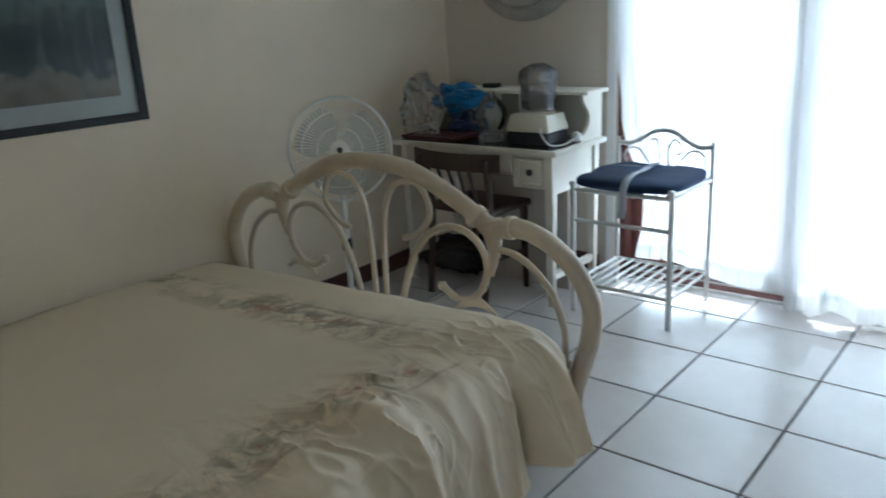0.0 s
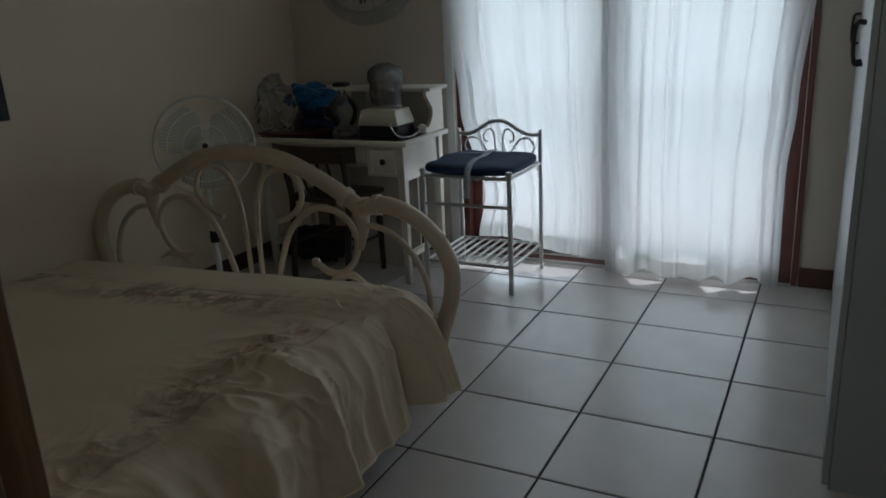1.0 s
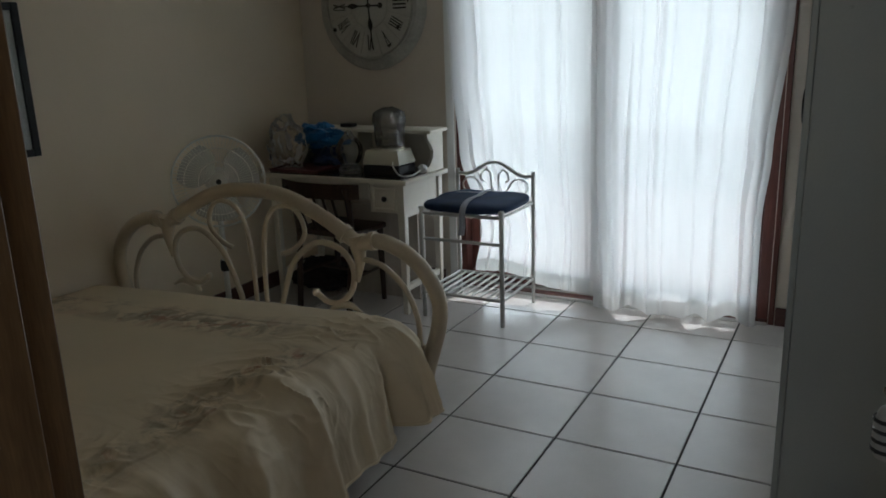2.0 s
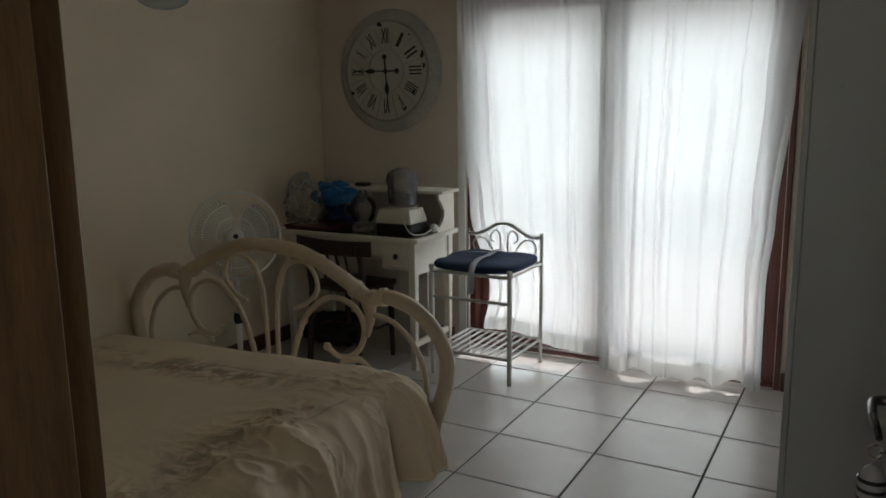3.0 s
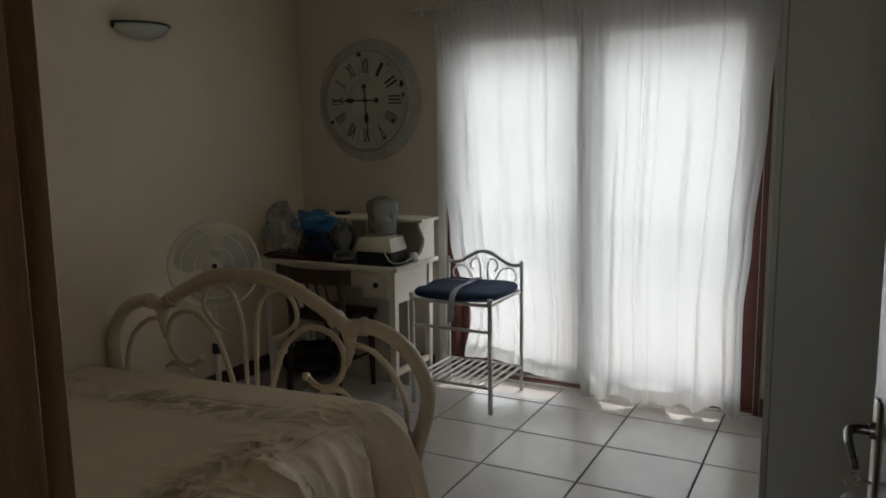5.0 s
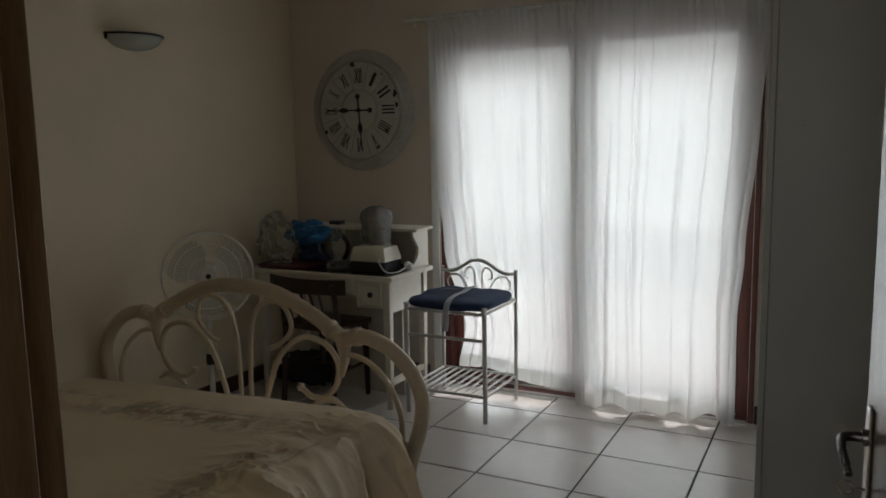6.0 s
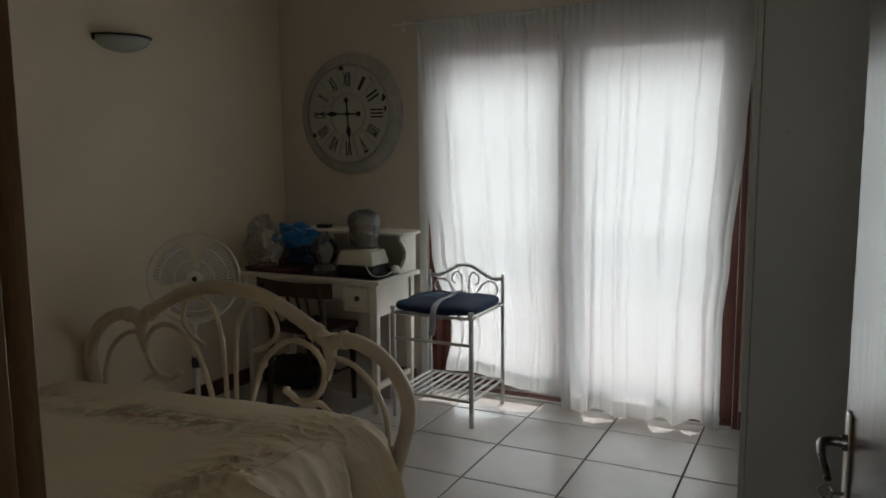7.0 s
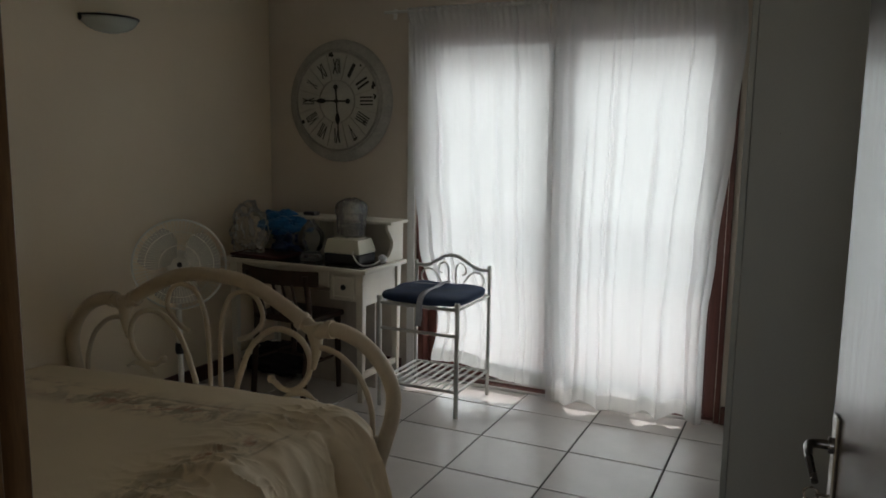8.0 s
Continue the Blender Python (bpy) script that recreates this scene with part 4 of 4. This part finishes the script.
# ---- pedestal fan ----
def fan():
    base = Vector((-2.445, 2.275, 0))
    f = thing("pedestal_fan", pose(*base, 0, 0, 44), "pale pedestal fan with a round wire guard and milky blades", "fan")
    part("base", lathe([(0, 0), (0.19, 0), (0.195, 0.012), (0.17, 0.025), (0.05, 0.045), (0.03, 0.09), (0, 0.09)], 32), GUARD, f)
    part("pole", tube([(0, 0, 0.08), (0, 0, 0.72)], 0.0145, 12), GUARD, f)
    part("height_collar", lathe([(0, 0.36), (0.022, 0.36), (0.025, 0.38), (0.022, 0.415), (0, 0.415)], 16), BLACK, f)
    hz = 0.828
    m = Matrix.Translation((0.012, -0.06, hz)) @ pose(0, 0, 0, 84, 0, 0) @ Matrix.Scale(0.94, 4)
    part("motor", lathe([(0, -0.16), (0.05, -0.155), (0.068, -0.12), (0.072, -0.05), (0.06, -0.02), (0, -0.02)], 24, m=m), GUARD, f)
    part("neck", tube([(0, 0, 0.70), (0, 0.0, 0.8)], 0.022, 12), GUARD, f)
    g = part("guard", tube([m @ Vector((0.232 * math.cos(a), 0.232 * math.sin(a), 0.03)) for a in [k * math.pi / 36 for k in range(72)]], 0.005, 8, closed=True), GUARD, f)
    for zz, r in ((0.068, 0.10), (0.055, 0.17)):
        part("guard_ring", tube([m @ Vector((r * math.cos(a), r * math.sin(a), zz)) for a in [k * math.pi / 24 for k in range(48)]], 0.0016, 5, closed=True), GUARD, g)
    bm = bmesh.new()
    for k in range(72):
        a = 2 * math.pi * k / 72
        for sgn in (1, -1):
            pts = [m @ Vector((r * math.cos(a + sgn * 0.5 * (r - 0.04)), r * math.sin(a + sgn * 0.5 * (r - 0.04)), 0.03 + sgn * h)) for r, h in ((0.04, 0.052), (0.12, 0.048), (0.19, 0.034), (0.232, 0.002))]
            tube(pts, 0.0010, 4, bm)
    tagged(part("wire_cage", bm, GUARD, g), kind="stuff")
    part("badge", lathe([(0, 0.08), (0.034, 0.08), (0.042, 0.074), (0.042, 0.068), (0, 0.068)], 24, m=m), GUARD, g)
    part("badge_dot", lathe([(0, 0.083), (0.012, 0.082), (0.014, 0.0795), (0, 0.0795)], 16, m=m), BLACK, g)
    for k in range(3):
        a0 = k * 2 * math.pi / 3 + 0.4

        def blade(u, v):
            r = 0.04 + 0.165 * v
            w = 0.5 + 0.55 * math.sin(math.pi * (0.15 + 0.75 * v))
            a = a0 + (u - 0.5) * w * 1.6
            return m @ Vector((r * math.cos(a), r * math.sin(a), 0.03 + (u - 0.5) * 0.05))

        part("blade", sheet(12, 10, blade), BLADE, f)
    part("hub", lathe([(0, 0.058), (0.03, 0.055), (0.04, 0.03), (0.04, 0.0), (0, 0.0)], 20, m=m), GUARD, f)
    return f


fan()


# ---- wall clock ----
def numeral(text, parent, m):
    cu = bpy.data.curves.new("numeral", "FONT")
    cu.body, cu.align_x, cu.align_y, cu.extrude, cu.size = text, "CENTER", "CENTER", 0.0012, 0.1
    cu.offset = 0.0008
    tmp = new("numeral", cu)
    me = bpy.data.meshes.new_from_object(tmp)
    bpy.data.objects.remove(tmp)
    me.materials.append(INK)
    w = max(v.co.x for v in me.vertices) - min(v.co.x for v in me.vertices)
    h = max(v.co.y for v in me.vertices) - min(v.co.y for v in me.vertices)
    me.transform(m @ Matrix.Diagonal((min(0.052, 0.018 * len(text) + 0.004) / w, 0.088 / h, 1, 1)))
    bm = bmesh.new()
    bm.from_mesh(me)
    bmesh.ops.remove_doubles(bm, verts=bm.verts, dist=1e-5)
    left = set(bm.verts)
    while left:                      # every letter is a piece of its own
        todo = [min(left, key=lambda v: v.index)]
        seen = set(todo)
        while todo:
            for e in todo.pop().link_edges:
                for v in e.verts:
                    if v not in seen:
                        seen.add(v)
                        todo.append(v)
        left -= seen
        one = bmesh.new()
        at = {v: one.verts.new(v.co) for v in sorted(seen, key=lambda v: v.index)}
        for fc in bm.faces:
            if fc.verts[0] in seen:
                one.faces.new([at[v] for v in fc.verts])
        part("numeral_letter", one, INK, parent)


def wall_clock():
    c = thing("wall_clock", pose(-2.282, NORTH, 1.675), "large round distressed white wall clock with black Roman numerals", "clock")
    m = pose(0, 0, 0, 90, 0, 0)
    part("rim", lathe([(0, 0.002), (0.365, 0.002), (0.372, 0.012), (0.366, 0.022), (0.335, 0.034), (0.318, 0.04), (0.312, 0.05), (0.305, 0.055), (0.298, 0.05), (0.296, 0.044), (0, 0.044)], 72, m=m), RIMPAINT, c)
    for k in range(12):
        a0 = math.pi / 2 - k * math.pi / 6
        bm = bmesh.new()
        grid = []
        for r in (0.13, 0.29):
            for z in (0.0445, 0.051):
                grid.append([bm.verts.new(m @ Vector((r * math.cos(a0 + t), r * math.sin(a0 + t), z))) for t in [(-0.5 + i / 6) * (math.pi / 6 - 0.004 / r) for i in range(7)]])
        a, b, cc, dd = grid
        for i in range(6):
            bm.faces.new((b[i], b[i + 1], dd[i + 1], dd[i]))
            bm.faces.new((a[i], a[i + 1], b[i + 1], b[i]))
            bm.faces.new((cc[i], dd[i], dd[i + 1], cc[i + 1]))
        bm.faces.new((a[0], b[0], dd[0], cc[0]))
        bm.faces.new((a[6], cc[6], dd[6], b[6]))
        bmesh.ops.recalc_face_normals(bm, faces=bm.faces)
        part("dial_plate", bm, DIAL, c)
    part("centre_plate", lathe([(0, 0.054), (0.118, 0.054), (0.125, 0.05), (0.125, 0.045)], 48, m=m), DIAL, c)
    for k, txt in enumerate(("XII", "I", "II", "III", "IIII", "V", "VI", "VII", "VIII", "IX", "X", "XI")):
        a = -k * math.pi / 6
        numeral(txt, c, m @ Matrix.Translation((0.205 * math.sin(-a), 0.205 * math.cos(a), 0.0525)) @ Matrix.Rotation(a, 4, "Z"))
    for nm, ang, tip, z in (("hour_hand", 176, 0.245, 0.058), ("minute_hand", 271, 0.24, 0.063)):
        a = -radians(ang)
        mm = m @ Matrix.Rotation(a, 4, "Z")
        bm = tube([mm @ Vector((0, -0.085, z)), mm @ Vector((0, tip, z))], lambda t: 0.0055 - 0.003 * t, 6)
        lathe([(0, -0.002), (0.016, -0.0015), (0.016, 0.0015), (0, 0.002)], 14, bm, mm @ Matrix.Translation((0, -0.085, z)))
        spade = [(0, 0.0), (0.012, 0.03), (0.016, 0.05), (0.008, 0.075), (0, 0.09), (-0.008, 0.075), (-0.016, 0.05), (-0.012, 0.03)]
        up = [bm.verts.new(mm @ Vector((x, 0.06 + y, z + 0.002))) for x, y in spade]
        dn = [bm.verts.new(mm @ Vector((x, 0.06 + y, z - 0.002))) for x, y in spade]
        bm.faces.new(up)
        bm.faces.new(dn[::-1])
        for i in range(8):
            bm.faces.new((up[i], dn[i], dn[(i + 1) % 8], up[(i + 1) % 8]))
        bmesh.ops.recalc_face_normals(bm, faces=bm.faces)
        part(nm, bm, INK, c)
    rnd = random.Random(11)
    for hour, r0, size in ((2.35, 0.275, 0.030), (2.8, 0.27, 0.022), (5.0, 0.262, 0.024), (11.7, 0.283, 0.030), (8.1, 0.285, 0.022), (1.3, 0.27, 0.014), (4.1, 0.235, 0.02)):
        a = math.pi / 2 - hour * math.pi / 6
        bm = bmesh.new()
        ring = [(size * rnd.uniform(0.35, 1.0) * math.cos(t), 0.7 * size * rnd.uniform(0.3, 1.0) * math.sin(t)) for t in [k * math.pi / 6 for k in range(12)]]
        mm = m @ Matrix.Rotation(a, 4, "Z") @ Matrix.Translation((r0, 0, 0))
        up = [bm.verts.new(mm @ Vector((y, x, 0.0524))) for x, y in ring]
        dn = [bm.verts.new(mm @ Vector((y, x, 0.0512))) for x, y in ring]
        bm.faces.new(up)
        for i in range(12):
            bm.faces.new((up[i], dn[i], dn[(i + 1) % 12], up[(i + 1) % 12]))
        bmesh.ops.recalc_face_normals(bm, faces=bm.faces)
        part("paint_chip", bm, INK, c, "", False)
    part("arbor", lathe([(0, 0.07), (0.012, 0.068), (0.014, 0.05), (0, 0.05)], 16, m=m), INK, c)
    return c


wall_clock()


# ---- wall lamp and picture ----
def sconce():
    s = thing("wall_lamp", pose(WEST, 2.245, 2.02), "half-bowl opal glass wall lamp with a dark metal rim", "wall lamp")

    def bowl(u, v):
        a = -math.pi / 2 + math.pi * u
        r = math.sin(v * math.pi / 2) ** 0.9
        return Vector((0.145 * r * math.cos(a) + 0.002, 0.155 * r * math.sin(a), -0.068 * math.cos(v * math.pi / 2)))

    b = part("bowl", sheet(32, 12, bowl), OPAL, s)
    b.modifiers.new("thick", "SOLIDIFY").thickness = 0.004
    part("rim", tube([(0.002 + 0.149 * math.cos(a), 0.159 * math.sin(a), 0.003) for a in [-math.pi / 2 + math.pi * k / 28 for k in range(29)]], 0.005, 8), BLACK, s)
    for y in (-0.159, 0.159):
        part("finial", lathe([(0, -0.028), (0.006, -0.024), (0.009, -0.012), (0.006, 0.008), (0, 0.01)], 12, m=Matrix.Translation((0.012, y, 0.0))), BLACK, s)
    part("back_plate", box(0.001, 0.012, -0.05, 0.05, -0.06, 0.03, 0.003), WHITEPL, s)
    return s


sconce()


def painting_mat():
    m = material("landscape_print", (0.13, 0.15, 0.12), 0.5, vary=0.4, scale=7, fine=30, bump=0.02)
    n, l = m.node_tree.nodes, m.node_tree.links
    b = n["Principled BSDF"]
    tc = n.new("ShaderNodeTexCoord")
    sp = n.new("ShaderNodeSeparateXYZ")
    l.new(tc.outputs["Object"], sp.inputs[0])
    nz = n.new("ShaderNodeTexNoise")
    nz.inputs["Scale"].default_value, nz.inputs["Detail"].default_value = 9, 8
    l.new(tc.outputs["Object"], nz.inputs["Vector"])
    ma = n.new("ShaderNodeMath")
    ma.operation = "MULTIPLY_ADD"
    ma.inputs[1].default_value = 0.30
    l.new(nz.outputs[0], ma.inputs[0])
    l.new(sp.outputs["Z"], ma.inputs[2])
    mr = n.new("ShaderNodeMapRange")
    mr.inputs["From Min"].default_value, mr.inputs["From Max"].default_value = 0.22, 0.74
    l.new(ma.outputs[0], mr.inputs[0])
    rp = n.new("ShaderNodeValToRGB")
    e = rp.color_ramp.elements
    e[0].position, e[0].color = 0.0, (0.20, 0.16, 0.11, 1)
    e[1].position, e[1].color = 1.0, (0.40, 0.46, 0.42, 1)
    for pos, col in ((0.14, (0.36, 0.30, 0.21)), (0.22, (0.30, 0.26, 0.19)), (0.27, (0.06, 0.065, 0.05)), (0.42, (0.015, 0.022, 0.018)), (0.62, (0.04, 0.06, 0.05)), (0.74, (0.12, 0.16, 0.14)), (0.82, (0.05, 0.08, 0.065))):
        k = e.new(pos)
        k.color = (*col, 1)
    l.new(mr.outputs[0], rp.inputs[0])
    # upright trunks and gaps of light
    mp = n.new("ShaderNodeMapping")
    mp.inputs["Scale"].default_value = (1, 26, 3)
    l.new(tc.outputs["Object"], mp.inputs[0])
    tk = n.new("ShaderNodeTexNoise")
    tk.inputs["Scale"].default_value, tk.inputs["Detail"].default_value = 1.0, 6
    l.new(mp.outputs[0], tk.inputs["Vector"])
    tm = n.new("ShaderNodeMapRange")
    tm.inputs["From Min"].default_value, tm.inputs["From Max"].default_value, tm.inputs["To Max"].default_value = 0.56, 0.68, 0.5
    l.new(tk.outputs[0], tm.inputs[0])
    tx = n.new("ShaderNodeMix")
    tx.data_type = "RGBA"
    tx.inputs[7].default_value = (0.20, 0.21, 0.17, 1)
    l.new(tm.outputs[0], tx.inputs[0])
    l.new(rp.outputs[0], tx.inputs[6])
    l.new(tx.outputs[2], b.inputs["Base Color"])
    return m


def picture():
    p = thing("picture", pose(WEST, 1.20, 1.022), "framed landscape print of dark trees with a white mat", "picture")
    h, w, t = 0.64, 0.42, 0.032
    part("frame_side", box(0.001, 0.026, -w, -w + t, 0, h, 0.003), FRAMEDARK, p)
    part("frame_side", box(0.001, 0.026, w - t, w, 0, h, 0.003), FRAMEDARK, p)
    part("frame_rail", box(0.001, 0.025, -w + t, w - t, 0, t, 0.003), FRAMEDARK, p)
    part("frame_rail", box(0.001, 0.025, -w + t, w - t, h - t, h, 0.003), FRAMEDARK, p)
    part("mat_board", box(0.002, 0.012, -w + t, w - t, t, h - t), MATBOARD, p, "white mat board", False)
    part("print", box(0.012, 0.014, -w + t + 0.065, w - t - 0.065, t + 0.07, h - t - 0.06), painting_mat(), p, "landscape with dark green trees over a pale path", False)
    g = part("pane", box(0.017, 0.019, -w + t, w - t, t, h - t), PICGLASS, p, "", False)
    g.visible_shadow = False
    return p


picture()


# ---- things on the desk ----
def mixer():
    f = thing("food_processor", pose(-1.948, 3.09, 0.7545), "cream food processor base with a smoky jar under plastic", "food processor")
    part("foot", box(-0.122, 0.112, -0.08, 0.10, 0, 0.055, 0.006), BLACK, f)
    bm = box(-0.125, 0.115, -0.082, 0.102, 0.056, 0.137, 0.010, seg=2)
    for v in bm.verts:
        if v.co.z > 0.08:
            v.co.x *= 0.86
            v.co.y *= 0.86
    part("housing", bm, CREAM, f)
    part("collar", lathe([(0.078, 0.136), (0.080, 0.142), (0.076, 0.147), (0, 0.147)], 28, m=Matrix.Translation((0.003, 0.015, 0))), CREAM, f)
    jar = part("jar", lathe([(0.060, 0.148), (0.066, 0.16), (0.070, 0.26), (0.080, 0.275), (0.0, 0.28)], 28, m=Matrix.Translation((0.003, 0.015, 0))), GREYJAR, f, "smoky grey clear jar")
    part("lid", lathe([(0.080, 0.277), (0.081, 0.30), (0.066, 0.33), (0.03, 0.343), (0, 0.345)], 28, m=Matrix.Translation((0.003, 0.015, 0))), GREYJAR, jar)

    def bag(u, v):
        a = 2 * math.pi * u
        z = 0.15 + 0.213 * v
        r = 0.079 + 0.008 * max(0.0, min(1.0, (v - 0.45) / 0.2)) + 0.009 * noise.noise(Vector((3 * math.cos(a), 3 * math.sin(a), v * 4))) + 0.004 * math.sin(9 * a + 5 * v)
        if v > 0.8:
            r *= 1 - 0.75 * ((v - 0.8) / 0.2) ** 1.5
        return Vector((0.003 + r * math.cos(a), 0.015 + r * math.sin(a), z + 0.012 * noise.noise(Vector((2 * math.cos(a), 2 * math.sin(a), v * 3)))))

    part("plastic_wrap", sheet(60, 16, bag), WRAP, f)
    part("cord", tube(smooth_line([(0.075, -0.080, 0.075), (0.095, -0.115, 0.060), (0.14, -0.12, 0.014), (0.19, -0.08, 0.010), (0.212, -0.02, 0.03)], 6), 0.004, 8), WHITEPL, f, "white power cord")
    plug = part("plug", lathe([(0, 0), (0.019, 0), (0.024, 0.01), (0.022, 0.028), (0.010, 0.04), (0, 0.041)], 14, m=Matrix.Translation((0.214, 0.01, 0.030)) @ pose(0, 0, 0, 60, 20, 0)), WHITEPL, f)
    for x, y in ((0.0, 0.012), (-0.010, -0.008), (0.010, -0.008)):
        part("pin", lathe([(0, 0), (0.0035, 0), (0.0035, -0.018), (0, -0.018)], 8, m=Matrix.Translation((0.214, 0.01, 0.030)) @ pose(0, 0, 0, 60, 20, 0) @ Matrix.Translation((x, y, 0))), CHROME, plug)
    return f


mixer()


def crumpled(name, m, size, seed, mat, label, category, rough=0.35):
    """A soft bag: a lumpy closed shape that sits flat."""
    def place(u, v):
        a, b = 2 * math.pi * u, (v - 0.5) * math.pi
        d = Vector((math.cos(a) * math.cos(b), math.sin(a) * math.cos(b), math.sin(b)))
        k = 1 + rough * noise.noise(d * 1.8 + Vector((seed, 0, 0))) + 0.5 * rough * abs(noise.noise(d * 5 + Vector((0, seed, 0)))) + 0.2 * rough * noise.noise(d * 12)
        q = Vector((d.x * size[0] * k, d.y * size[1] * k, size[2] + d.z * size[2] * k))
        q.z = max(0.0, q.z)
        return q

    bm = sheet(64, 32, place)
    bmesh.ops.remove_doubles(bm, verts=bm.verts, dist=0.0004)
    ob = part(name, bm, mat)
    ob.matrix_world = m
    return tagged(ob, label, category)


# low black lump on the floor between the desk legs
crumpled("floor_bag", pose(-2.53, 3.17, 0.0), (0.22, 0.15, 0.085), 4.4, MATTBLACK, "black lumpy shape lying on the floor under the desk", "bag", 0.3)
tray = thing("tray", pose(-2.48, 3.05, 0.7545), "flat dark red tray lying on the desk", "tray")
part("plate", box(-0.19, 0.15, -0.12, 0.13, 0, 0.012, 0.004), REDTRAY, tray)
part("edge", tube([(-0.19, -0.12, 0.014), (0.15, -0.12, 0.014), (0.15, 0.13, 0.014), (-0.19, 0.13, 0.014)], 0.006, 6, closed=True), REDTRAY, tray)
crumpled("plastic_bag", pose(-2.625, 3.055, 0.7675), (0.125, 0.085, 0.140), 1.3, CLEARBAG, "clear crumpled plastic bag standing on the tray", "bag", 0.36)
crumpled("plastic_bag", pose(-2.435, 3.20, 0.7545), (0.105, 0.065, 0.066), 6.1, NAVYBAG, "crumpled dark navy bag behind the clear one", "bag", 0.6)
crumpled("plastic_bag", pose(-2.465, 3.185, 0.868), (0.155, 0.075, 0.068), 8.4, BLUEBAG, "bright blue plastic bag slumped over the other bags", "bag", 0.6)
jug = thing("glass_jug", pose(-2.19, 3.06, 0.7545), "clear glass blender jug with a pale base", "jug")
part("body", lathe([(0.045, 0.046), (0.066, 0.075), (0.078, 0.12), (0.076, 0.15), (0.055, 0.185), (0.026, 0.215), (0.018, 0.235), (0, 0.237)], 28), JUGGLASS, jug)
part("base", lathe([(0, 0), (0.066, 0), (0.068, 0.02), (0.055, 0.04), (0.045, 0.045), (0, 0.045)], 28), CLEARBAG, jug)
part("handle", tube(smooth_line([(-0.075, 0, 0.15), (-0.12, 0, 0.14), (-0.12, 0, 0.09), (-0.062, 0, 0.08)], 5), 0.007, 8), JUGGLASS, jug)
tagged(part("small_box", box(-2.365, -2.285, 3.23, 3.29, 0.9875, 1.01, 0.006, seg=2), BLACK), "small black plastic case on the desk shelf", "case")

# ---- floor tiles ----
PX, PY, TX, TY = 0.4445, 0.424, -1.005, 2.806
nx0, nx1 = math.floor((WEST - TX) / PX), math.ceil((EAST + 0.4 - TX) / PX)
ny0, ny1 = math.floor((-1.7 - TY) / PY), math.ceil((NORTH - TY) / PY)
tile_meshes = {}
for i in range(nx0, nx1):
    for j in range(ny0, ny1):
        xa, xb = max(TX + i * PX + 0.004, WEST if TY + (j + 1) * PY > -0.02 else -1.1), min(TX + (i + 1) * PX - 0.004, EAST if TY + j * PY > -0.3 else 1.2)
        ya, yb = max(TY + j * PY + 0.0045, -1.68), min(TY + (j + 1) * PY - 0.0045, NORTH + 0.0)
        if xb - xa < 0.01 or yb - ya < 0.01 or (yb < -0.05 and xa < -1.1 - PX) or (ya > -0.1 and xa > EAST):
            continue
        k = (round(xb - xa, 3), round(yb - ya, 3))
        if k not in tile_meshes:
            bm = box(0, xb - xa, 0, yb - ya, -0.01, 0.0, 0.0018)
            me = bpy.data.meshes.new("tile")
            bm.to_mesh(me)
            bm.free()
            me.materials.append(TILE)
            tile_meshes[k] = me
        t = new("tile", tile_meshes[k])
        t.location = (xa, ya, 0)
        t.parent = floor
